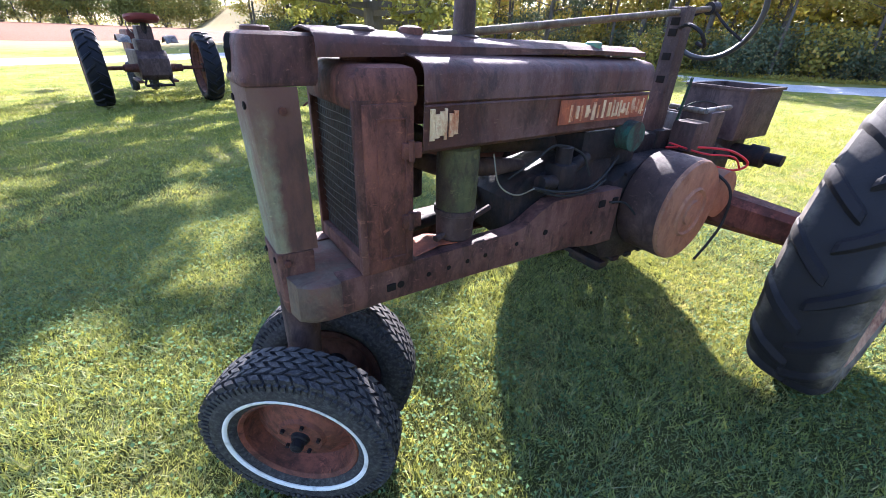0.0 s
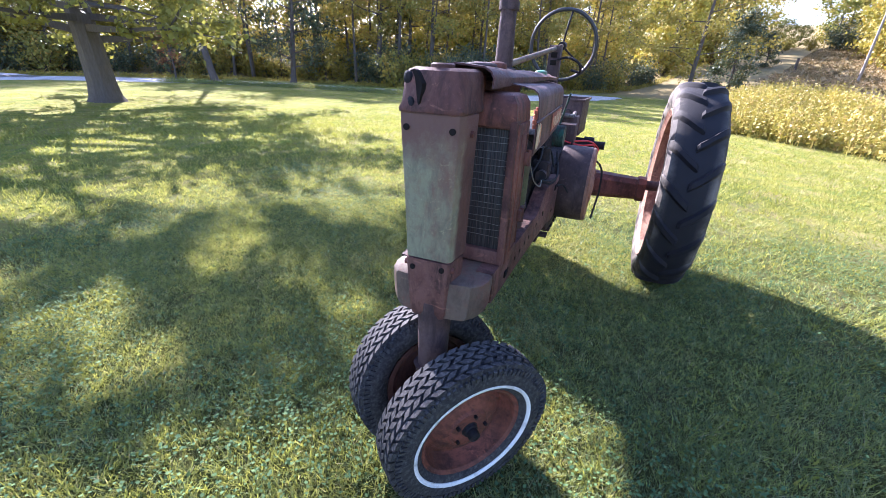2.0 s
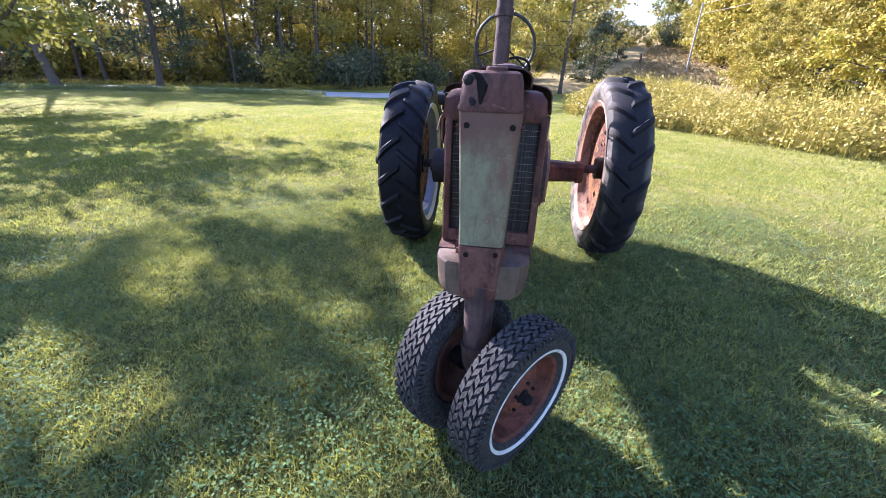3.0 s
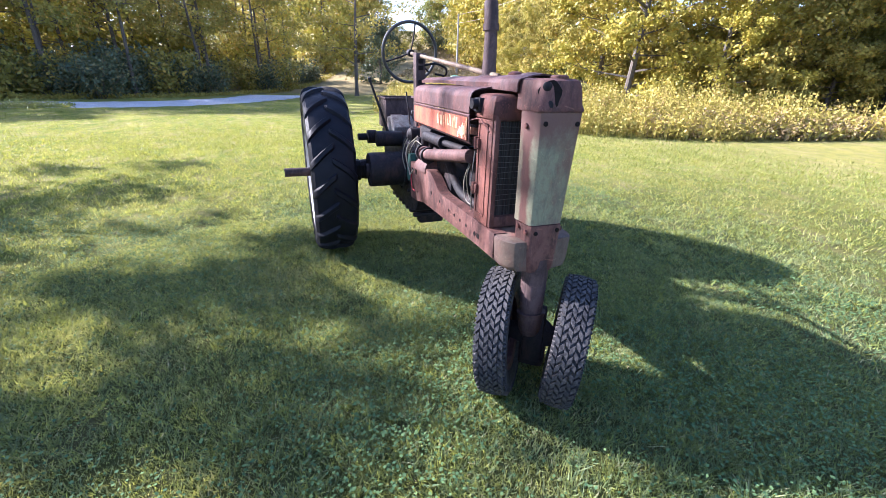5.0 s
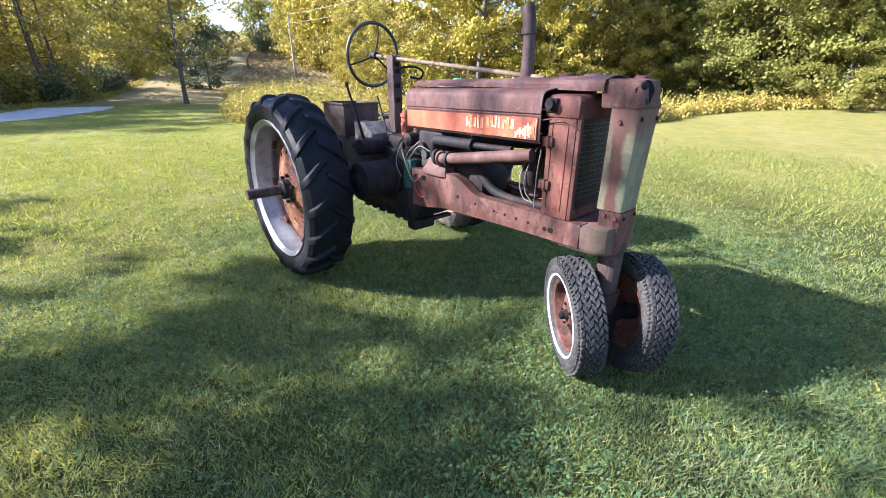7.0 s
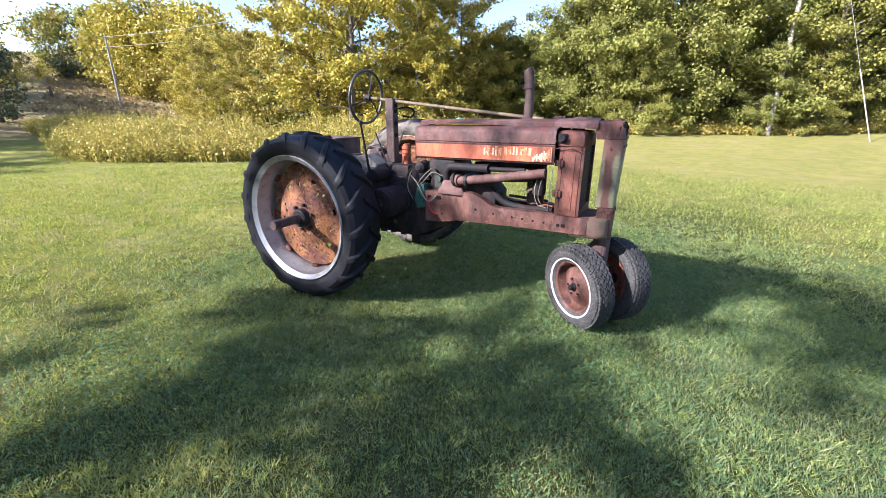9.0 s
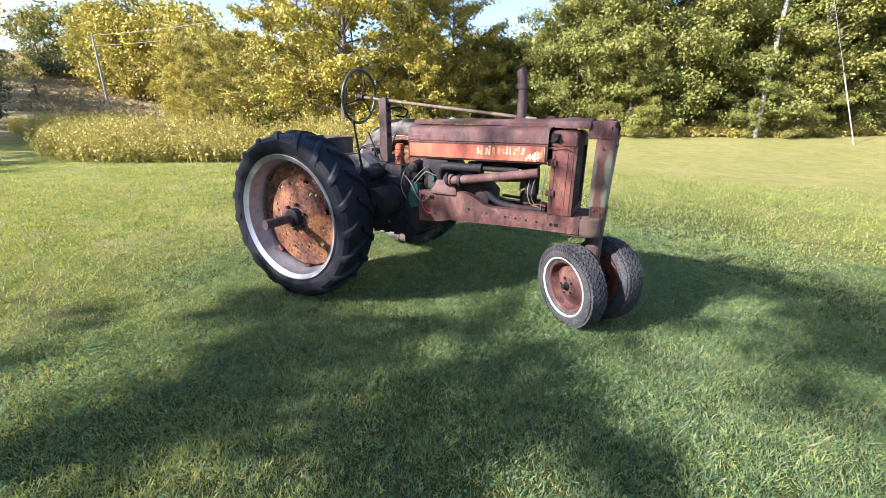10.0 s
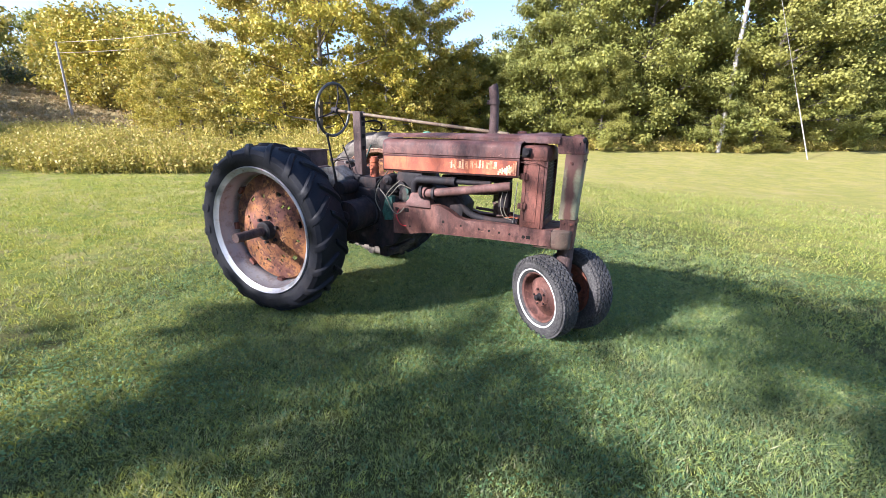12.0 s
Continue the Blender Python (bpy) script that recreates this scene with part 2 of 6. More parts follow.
def leafy(name, a, b, c=None, rough=0.55, lit=0.3, share=0.12, warm=(0.34, 0.32, 0.05), patch=None, size=1.6, part_of=0.6, spec=0.25, fleck=None, clump=0.0):
    """Leaves and blades: each one its own tint between a and b (some c), gathered in patches, with light passing through."""
    m = Mat(name, rough, 0, spec)
    r = m.island()
    tone = r
    if clump:
        tone = m.math("ADD", m.math("MULTIPLY", r, 0.45), m.math("MULTIPLY", m.ramp(m.noise(clump, 5, 0.65), 0.36, 0.64), 0.55))
    col = m.mix(tone, a, b)
    if c:
        odd = m.math("FRACT", m.math("MULTIPLY", r, 37.7), 0.0)
        col = m.mix(m.ramp(odd, 1 - share, 1 - share + 0.05), col, c)
    if patch:
        col = m.mix(m.math("MULTIPLY", m.ramp(m.noise(size, 8, 0.7), 0.50, 0.68), part_of), col, patch)
    if clump and patch:
        # every plant leans to one side of its range
        own = m.t.nodes.new("ShaderNodeObjectInfo").outputs["Random"]
        col = m.mix(m.math("MULTIPLY", own, 0.55), col, patch)
    if fleck:
        col = m.mix(m.math("MULTIPLY", m.ramp(m.noise(9, 4, 0.7), 0.46, 0.60), 0.55), col, fleck)
        col = m.mix(m.math("MULTIPLY", m.ramp(m.noise(30, 3, 0.6), 0.44, 0.54), 0.75), col, fleck)
    m.color(col)
    tr = m.t.nodes.new("ShaderNodeBsdfTranslucent")
    m.link(m.mix(0.4, col, warm), tr.inputs["Color"])
    ms = m.t.nodes.new("ShaderNodeMixShader")
    ms.inputs[0].default_value = lit
    m.link(m.b.outputs[0], ms.inputs[1])
    m.link(tr.outputs[0], ms.inputs[2])
    m.link(ms.outputs[0], m.t.nodes["Material Output"].inputs["Surface"])
    return m.m


L_GREEN = leafy("summer_green_leaves", (0.10, 0.13, 0.03), (0.215, 0.225, 0.05), (0.32, 0.29, 0.065), share=0.07, patch=(0.26, 0.235, 0.052), size=0.7, part_of=0.4, clump=1.1)
L_DEEP = leafy("deep_green_leaves", (0.10, 0.13, 0.036), (0.215, 0.225, 0.052), (0.32, 0.29, 0.07), share=0.07, patch=(0.27, 0.245, 0.058), size=0.6, part_of=0.4, clump=1.1)
L_YELLOW = leafy("yellowing_leaves", (0.25, 0.225, 0.03), (0.52, 0.41, 0.05), (0.52, 0.30, 0.045), share=0.12, lit=0.22, patch=(0.28, 0.265, 0.043), size=0.4, part_of=0.5, clump=1.0)
L_MIXED = leafy("turning_leaves", (0.135, 0.15, 0.035), (0.35, 0.30, 0.06), (0.46, 0.29, 0.06), share=0.14, lit=0.24, patch=(0.38, 0.29, 0.05), size=0.4, part_of=0.6, clump=1.0)
L_RED = leafy("dull_red_leaves", (0.16, 0.06, 0.04), (0.28, 0.12, 0.07), (0.24, 0.18, 0.06), share=0.3)
L_BRUSH = leafy("understory_leaves", (0.045, 0.07, 0.045), (0.13, 0.155, 0.08), (0.20, 0.17, 0.065), share=0.2, lit=0.18, warm=(0.2, 0.22, 0.06), clump=1.2)
L_WEED = leafy("goldenrod_stems_and_leaves", (0.22, 0.20, 0.048), (0.52, 0.41, 0.085), (0.48, 0.30, 0.12), share=0.2, lit=0.26, patch=(0.30, 0.265, 0.058), size=0.5, part_of=0.7, clump=1.3)
L_DRY = leafy("dry_tall_grass", (0.24, 0.175, 0.085), (0.40, 0.29, 0.15), (0.20, 0.165, 0.07), share=0.35, lit=0.2, warm=(0.5, 0.4, 0.2))
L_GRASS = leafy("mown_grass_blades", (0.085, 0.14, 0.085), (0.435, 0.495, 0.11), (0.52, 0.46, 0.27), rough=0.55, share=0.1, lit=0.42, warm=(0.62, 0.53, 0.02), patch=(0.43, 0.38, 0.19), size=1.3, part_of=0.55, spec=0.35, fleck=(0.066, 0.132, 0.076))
L_GRASS_DRY = leafy("sunburnt_grass_blades", (0.10, 0.14, 0.045), (0.44, 0.42, 0.085), (0.48, 0.41, 0.20), rough=0.6, share=0.12, lit=0.4, warm=(0.50, 0.46, 0.04), patch=(0.45, 0.37, 0.17), size=0.55, part_of=0.7, spec=0.2, fleck=(0.125, 0.175, 0.045))
L_CLOVER = leafy("clover_leaves", (0.045, 0.095, 0.045), (0.115, 0.185, 0.07), rough=0.75, spec=0.1, lit=0.2, warm=(0.28, 0.36, 0.06))

m = Mat("bark", 0.9)
m.color(m.mix(m.noise(5, 8, 0.7, (4, 4, 0.8)), (0.045, 0.038, 0.032), (0.16, 0.135, 0.11))).bump(m.noise(9, 8, 0.7, (4, 4, 0.6)), 0.8, 0.03)
M_BARK = m.m
m = Mat("weathered_pole_wood", 0.85)
m.color(m.mix(m.noise(4, 7, 0.7, (6, 6, 0.4)), (0.17, 0.15, 0.13), (0.40, 0.37, 0.34))).bump(m.noise(10, 7, 0.7, (6, 6, 0.4)), 0.5, 0.01)
M_POLE = m.m
m = Mat("gravel_road", 0.95, 0, 0.2)
c = m.mix(m.noise(1.2, 6), (0.36, 0.35, 0.34), (0.55, 0.54, 0.53))
m.color(m.mix(m.ramp(m.noise(38, 6, 0.7), 0.45, 0.7), c, (0.25, 0.24, 0.23))).bump(m.noise(50, 6, 0.75), 0.8, 0.02)
M_GRAVEL = m.m
m = Mat("stubble_field", 0.95, 0, 0.1)
m.color(m.mix(m.noise(0.25, 8, 0.7), (0.125, 0.058, 0.033), (0.16, 0.078, 0.045))).bump(m.noise(3, 7, 0.7), 0.8, 0.1)
M_FIELD = m.m

m = Mat("lawn_soil_and_thatch", 1.0, 0, 0.03)
c = m.mix(m.ramp(m.noise(0.55, 8, 0.65), 0.36, 0.66), (0.165, 0.18, 0.03), (0.26, 0.245, 0.048))
c = m.mix(m.math("MULTIPLY", m.ramp(m.noise(3.4, 4, 0.65), 0.45, 0.57), 0.7), c, (0.095, 0.14, 0.027))
c = m.mix(m.math("MULTIPLY", m.ramp(m.noise(1.3, 8, 0.7, (1, 2.2, 1)), 0.50, 0.62), 0.7), c, (0.27, 0.22, 0.105))
c = m.mix(m.math("MULTIPLY", m.ramp(m.noise(0.32, 6, 0.7), 0.50, 0.66), 0.5), c, (0.31, 0.265, 0.115))
c = m.mix(m.math("MULTIPLY", m.ramp(m.noise(55, 6, 0.75), 0.45, 0.7), 0.5), c, (0.05, 0.075, 0.028))
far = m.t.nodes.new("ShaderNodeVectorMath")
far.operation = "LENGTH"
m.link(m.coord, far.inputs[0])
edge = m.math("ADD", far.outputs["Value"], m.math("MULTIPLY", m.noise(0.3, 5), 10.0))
litter = m.mix(m.noise(0.5, 8, 0.7), (0.17, 0.155, 0.065), (0.34, 0.25, 0.13))
burnt = m.ramp(m.math("ADD", m.axis(1), m.math("MULTIPLY", m.noise(0.25, 6, 0.7), 9.0)), 2.5, -5.0)
c = m.mix(m.math("MULTIPLY", burnt, 0.4), c, (0.25, 0.205, 0.085))
# ground colour is darker within a few metres of the tractor's nose, ragged at the rim
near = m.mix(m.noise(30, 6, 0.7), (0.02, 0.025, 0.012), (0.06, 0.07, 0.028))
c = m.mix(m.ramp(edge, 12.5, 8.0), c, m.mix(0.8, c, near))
c = m.mix(m.ramp(edge, 36.0, 42.0), c, litter)
m.color(c).bump(m.noise(45, 8, 0.75), 0.9, 0.03)
M_LAWN = m.m


# ---- mesh helpers ----
def part(name, bm, material, parent, label="", sharp=35, m=None):
    """Link a bmesh as one mesh object under a thing or a part."""
    me = bpy.data.meshes.new(name)
    bmesh.ops.recalc_face_normals(bm, faces=bm.faces[:])
    for f in bm.faces:
        f.smooth = True
    bm.to_mesh(me)
    bm.free()
    me.set_sharp_from_angle(angle=radians(sharp))
    me.materials.append(material)
    ob = new(name, me)
    ob.parent = parent
    if m is not None:
        ob.matrix_basis = m
    if label:
        tagged(ob, label)
    return ob


def thing(name, label, category, group="", kind="", m=None):
    ob = new(name)
    ob.empty_display_size = 0.2
    if m is not None:
        ob.matrix_basis = m
    return tagged(ob, label, category, group, kind)


def bevelled(bm, geom_faces, width):
    edges = {e for f in geom_faces for e in f.edges if len(e.link_faces) == 2 and e.calc_face_angle(0) > 0.5}
    if width > 0 and edges:
        bmesh.ops.bevel(bm, geom=list(edges), offset=width, segments=2, affect="EDGES", profile=0.6)


def box(bm, x0, x1, y0, y1, z0, z1, bevel=0.006, m=None):
    """A box between two corners, its edges rounded."""
    vs = [bm.verts.new((x, y, z)) for x in (x0, x1) for y in (y0, y1) for z in (z0, z1)]
    if m is not None:
        for v in vs:
            v.co = m @ v.co
    idx = ((0, 1, 3, 2), (4, 6, 7, 5), (0, 4, 5, 1), (2, 3, 7, 6), (0, 2, 6, 4), (1, 5, 7, 3))
    faces = [bm.faces.new([vs[i] for i in f]) for f in idx]
    bmesh.ops.recalc_face_normals(bm, faces=faces)
    bevelled(bm, faces, bevel)
    return bm


def prism(bm, outline, axis, a, b, bevel=0.004):
    """An outline in the two other axes, drawn out along axis from a to b."""
    def at(p, v):
        q = list(p)
        q.insert("xyz".index(axis), v)
        return q
    lo = [bm.verts.new(at(p, a)) for p in outline]
    hi = [bm.verts.new(at(p, b)) for p in outline]
    n = len(outline)
    faces = [bm.faces.new(lo), bm.faces.new(hi[::-1])]
    faces += [bm.faces.new((lo[i], hi[i], hi[(i + 1) % n], lo[(i + 1) % n])) for i in range(n)]
    bmesh.ops.recalc_face_normals(bm, faces=faces)
    bevelled(bm, faces, bevel)
    return bm


def loft(bm, sections, closed=True, caps=True):
    """Join rings of points, each of the same count."""
    rings = [[bm.verts.new(p) for p in s] for s in sections]
    n = len(rings[0])
    for r0, r1 in zip(rings, rings[1:]):
        for i in range(n if closed else n - 1):
            bm.faces.new((r0[i], r1[i], r1[(i + 1) % n], r0[(i + 1) % n]))
    if caps and closed:
        bm.faces.new(rings[0][::-1])
        bm.faces.new(rings[-1])
    return bm


def smooth_path(points, steps=6):
    """A curve through the points."""
    p = [Vector(q) for q in points]
    if len(p) < 3:
        return p
    p = [2 * p[0] - p[1]] + p + [2 * p[-1] - p[-2]]
    out = []
    for a, b, c, d in zip(p, p[1:], p[2:], p[3:]):
        for i in range(steps):
            t = i / steps
            out.append(0.5 * (2 * b + (c - a) * t + (2 * a - 5 * b + 4 * c - d) * t * t + (3 * b - a - 3 * c + d) * t ** 3))
    return out + [p[-2]]


def tube(bm, points, radius, seg=10, caps=True):
    """A round bar along points; radius is one number or one for each point."""
    pts = [Vector(p) for p in points]
    rad = radius if isinstance(radius, (list, tuple)) else [radius] * len(pts)
    rings, side = [], None
    for i, p in enumerate(pts):
        d = (pts[min(i + 1, len(pts) - 1)] - pts[max(i - 1, 0)]).normalized()
        if side is None:
            side = d.orthogonal().normalized()
        side = (side - d * side.dot(d)).normalized()
        up = d.cross(side)
        rings.append([p + rad[i] * (math.cos(a) * side + math.sin(a) * up) for a in (2 * math.pi * k / seg for k in range(seg))])
    return loft(bm, rings, True, caps)


def cable(bm, points, radius, seg=6):
    return tube(bm, smooth_path(points), radius, seg)


def lathe(bm, profile, seg=48, closed=False):
    """Turn a profile of (radius, y) round the y axis."""
    rings = [[bm.verts.new((r * math.cos(a), y, r * math.sin(a))) for r, y in profile] for a in (2 * math.pi * k / seg for k in range(seg))]
    n = len(profile)
    for k in range(seg):
        r0, r1 = rings[k], rings[(k + 1) % seg]
        for i in range(n if closed else n - 1):
            bm.faces.new((r0[i], r0[(i + 1) % n], r1[(i + 1) % n], r1[i]))
    return bm


def ring_fan(bm, r, y, seg=24):
    bm.faces.new([bm.verts.new((r * math.cos(a), y, r * math.sin(a))) for a in (2 * math.pi * k / seg for k in range(seg))])


def bolt(bm, p, d, r=0.009, h=0.008):
    p, d = Vector(p), Vector(d).normalized()
    return tube(bm, [p - d * 0.004, p + d * h], r, 6)


def sheet(bm, grid, thick):
    """A sheet of metal over a grid of points, given a thickness."""
    rows = [[bm.verts.new(p) for p in r] for r in grid]
    for a, b in zip(rows, rows[1:]):
        for i in range(len(a) - 1):
            bm.faces.new((a[i], a[i + 1], b[i + 1], b[i]))
    bmesh.ops.recalc_face_normals(bm, faces=bm.faces[:])
    bmesh.ops.solidify(bm, geom=bm.faces[:], thickness=thick)
    return bm


def B():
    return bmesh.new()


# ---- the old tractor: nose at x = 0, nose towards -x, its right side towards +y ----
AXLE = Vector((2.27, 0, 0.668))
tractor = thing("tractor", "rusty vintage row-crop tractor with narrow front wheels, parked on lawn", "tractor")


def rear_wheel(parent, m, rim_mat=None, tyre_mat=None):
    """Wheel turned round the y axis, outer side +y: rusty disc in a zinc rim with a ribbed farm tyre."""
    b = B()
    # dished disc with real openings
    seg, radii = 72, [0.07, 0.12, 0.17, 0.225, 0.255, 0.285, 0.315, 0.345, 0.39, 0.428, 0.446]
    ys = [0.045, 0.045, 0.042, 0.02, 0.008, 0.0, -0.008, -0.014, -0.018, -0.02, -0.045]
    vs = [[b.verts.new((r * math.cos(2 * math.pi * k / seg), y, r * math.sin(2 * math.pi * k / seg))) for k in range(seg)] for r, y in zip(radii, ys)]
    for i in range(len(radii) - 1):
        for k in range(seg):
            if (i == 5 and k % 12 in (0, 1)) or (i == 4 and k % 12 in (6,)) or (i == 3 and k % 24 in (4,)):
                continue
            b.faces.new((vs[i][k], vs[i][(k + 1) % seg], vs[i + 1][(k + 1) % seg], vs[i + 1][k]))
    bmesh.ops.recalc_face_normals(b, faces=b.faces[:])
    bmesh.ops.solidify(b, geom=b.faces[:], thickness=0.012)
    wheel = part("rear_wheel", b, M_DISC, parent, "rust-orange steel disc wheel with punched holes", m=m)
    b = B()
    prof = [(0.505, 0.155), (0.512, 0.145), (0.50, 0.125), (0.478, 0.12), (0.474, 0.06), (0.458, 0.03), (0.454, -0.03), (0.474, -0.06),
            (0.478, -0.12), (0.50, -0.125), (0.512, -0.145), (0.505, -0.155), (0.494, -0.145), (0.47, -0.13), (0.464, -0.065), (0.446, -0.035),
            (0.448, 0.035), (0.464, 0.065), (0.47, 0.13), (0.494, 0.145)]
    lathe(b, prof, 72, True)
    part("rim", b, rim_mat or M_ZINC, wheel, "dusty tan rusted rim" if rim_mat else "galvanised silver rim, streaked with rust")
    # brackets round the rim
    for k in range(8):
        a = 2 * math.pi * (k + 0.3) / 8
        b = B()
        box(b, 0.42, 0.452, -0.05, 0.012, -0.03, 0.03, 0.004, m=Matrix.Rotation(-a, 4, "Y"))
        part("rim_lug", b, M_RUST, wheel)
    b = B()
    prof = [(0.085, -0.09), (0.085, 0.03), (0.075, 0.045), (0.075, 0.10), (0.062, 0.11), (0.034, 0.11), (0.034, -0.09)]
    lathe(b, prof, 24, True)
    for k in range(6):
        a = 2 * math.pi * k / 6
        bolt(b, (0.105 * math.cos(a), 0.052, 0.105 * math.sin(a)), (0, 1, 0), 0.014, 0.02)
    part("hub", b, M_DARK, wheel, "greasy cast-iron hub with clamp bolts")
    # tyre: carcass and slanting bars
    b = B()
    prof = [(0.505, 0.135), (0.53, 0.155), (0.57, 0.168), (0.608, 0.163), (0.636, 0.142), (0.651, 0.09), (0.656, 0.0), (0.651, -0.09), (0.636, -0.142),
            (0.608, -0.163), (0.57, -0.168), (0.53, -0.155), (0.505, -0.135)]
    lathe(b, prof, 72)
    n = 19
    for side in (1, -1):
        for k in range(n):
            a0 = 2 * math.pi * (k + (0.5 if side < 0 else 0)) / n
            secs = []
            for y, r_in, r_out, da, w in ((-0.014, 0.63, 0.670, -0.012, 0.022), (0.0, 0.63, 0.680, 0.004, 0.026), (0.04, 0.63, 0.680, 0.045, 0.027), (0.085, 0.625, 0.677, 0.10, 0.029),
                                          (0.122, 0.615, 0.668, 0.150, 0.032), (0.144, 0.60, 0.654, 0.180, 0.034), (0.160, 0.585, 0.632, 0.204, 0.033), (0.168, 0.57, 0.606, 0.222, 0.028), (0.167, 0.55, 0.578, 0.234, 0.018)):
                a, wi, wo = a0 + da, w * 1.45 / 0.63, w * 0.85 / 0.67
                secs.append([(r * math.cos(a + q), side * y, r * math.sin(a + q)) for r, q in ((r_in, -wi), (r_out - 0.008, -wo), (r_out, -wo * 0.7), (r_out, wo * 0.7), (r_out - 0.008, wo), (r_in, wi))])
            loft(b, secs)
    part("tyre", b, tyre_mat or M_RUBBER, wheel, "worn black farm tyre with deep slanted bars", sharp=28)
    return wheel


ROLL_R, ROLL_L = Matrix.Rotation(0.3, 4, "Y"), Matrix.Rotation(0.1, 4, "Y")
rear_wheel(tractor, Matrix.Translation((AXLE.x, 0.715, AXLE.z)) @ ROLL_R)
rear_wheel(tractor, Matrix.Translation((AXLE.x, -0.925, AXLE.z + 0.044)) @ Matrix.Diagonal((1.055, 0.93, 1.055, 1)) @ Matrix.Rotation(math.pi, 4, "Z") @ ROLL_L, M_RIM_TAN, M_MUD_SUNLIT)

b = B()
tube(b, [(AXLE.x, -1.12, AXLE.z + 0.044), (AXLE.x, 0.0, AXLE.z), (AXLE.x, 1.07, AXLE.z)], 0.036, 20)
part("axle_shaft", b, M_STACK, tractor, "long bare rusty axle shaft")
for s, y_in, y_out in ((1, 0.17, 0.50), (-1, 0.17, 0.74)):
    b = B()
    w0, w1 = 0.10, 0.062
    def sq(y, w, h):
        return [(AXLE.x + w * dx, s * y, AXLE.z + h * dz) for dx, dz in ((-1, -0.6), (-0.6, -1), (0.6, -1), (1, -0.6), (1, 0.6), (0.6, 1), (-0.6, 1), (-1, 0.6))]
    loft(b, [sq(y_in, w0 + 0.06, w0 + 0.05), sq(y_in + 0.03, w0, w0), sq(y_out - 0.06, w1 + 0.012, w1 + 0.012), sq(y_out - 0.055, w1 + 0.022, w1 + 0.022), sq(y_out, w1 + 0.02, w1 + 0.02)])
    part("axle_housing", b, M_RUST if s < 0 else M_DARK, tractor, "tapering cast axle housing")


def front_wheel(parent, m, stripe):
    b = B()
    prof = [(0.03, 0.035), (0.075, 0.035), (0.085, 0.022), (0.12, 0.012), (0.15, -0.018), (0.168, -0.024), (0.180, 0.0), (0.188, 0.05), (0.20, 0.062), (0.206, 0.056),
            (0.196, 0.045), (0.189, -0.01), (0.185, -0.05), (0.203, -0.06), (0.203, -0.066), (0.178, -0.056), (0.172, -0.03), (0.15, -0.028), (0.118, 0.003), (0.08, 0.012), (0.03, 0.024)]
    lathe(b, prof, 48, True)
    wheel = part("front_wheel", b, M_FRIM if stripe else M_PINK, parent, "brick-red rusted dish wheel" if stripe else "faded pinkish-red dish wheel", m=m)
    b = B()
    prof = [(0.0, 0.085), (0.010, 0.085), (0.020, 0.08), (0.023, 0.07), (0.022, 0.052), (0.028, 0.048), (0.031, 0.036), (0.044, 0.03), (0.05, -0.05), (0.0, -0.05)]
    lathe(b, prof[1:-1], 20)
    ring_fan(b, 0.010, 0.085, 12)
    part("hub", b, M_DARK, wheel, "greasy hub with a dented dust cap")
    for k in range(5):
        a = 2 * math.pi * k / 5 + 0.2
        b = B()
        bolt(b, (0.064 * math.cos(a), 0.034, 0.064 * math.sin(a)), (0, 1, 0), 0.0075, 0.014)
        part("lug_nut", b, M_DARK, wheel)
    b = B()
    prof = [(0.204, 0.058), (0.214, 0.07), (0.245, 0.083), (0.28, 0.083), (0.305, 0.072), (0.316, 0.05), (0.32, 0.0), (0.316, -0.05), (0.305, -0.072), (0.28, -0.083),
            (0.245, -0.083), (0.214, -0.07), (0.204, -0.058)]
    lathe(b, prof, 60)
    n = 44
    for k in range(n):
        for j, y in enumerate((-0.062, -0.036, -0.012, 0.012, 0.036, 0.062)):
            a = 2 * math.pi * (k + (0.5 if j % 2 else 0.0)) / n
            top = 0.331 - 0.35 * max(0, abs(y) - 0.02) ** 1.35
            w, half, skew = 0.0165 if abs(y) < 0.05 else 0.019, 0.0105, 0.010 * (1 if j % 2 else -1)
            secs = []
            for yy, sk in ((y - half, -skew), (y + half, skew)):
                secs.append([(r * math.cos(a + (q + sk) / 0.32), yy, r * math.sin(a + (q + sk) / 0.32)) for r, q in ((0.30, -w), (top, -w * 0.86), (top, w * 0.86), (0.30, w))])
            loft(b, secs)
    for k in range(n * 2):
        a = 2 * math.pi * (k + 0.25) / (n * 2)
        for s in (1, -1):
            box(b, 0.286, 0.309, s * 0.078 - 0.006, s * 0.078 + 0.006, -0.006, 0.006, 0, m=Matrix.Rotation(-a, 4, "Y"))
    part("tyre", b, M_FRUBBER, wheel, "dusty black car tyre with blocky tread", sharp=28)
    b = B()
    r0, r1 = (0.228, 0.242) if stripe else (0.226, 0.236)
    lathe(b, [(r0, 0.070), (r0, 0.0795), (r0 + 0.004, 0.0835), (r1 - 0.003, 0.0855), (r1, 0.085), (r1 + 0.001, 0.075)], 60)
    part("whitewall", b, M_WHITE, wheel, "scuffed white sidewall stripe")
    return wheel


STEER, CAMBER, PED = radians(-38.6), radians(-4.5), Vector((0.072, -0.05, 0.0))
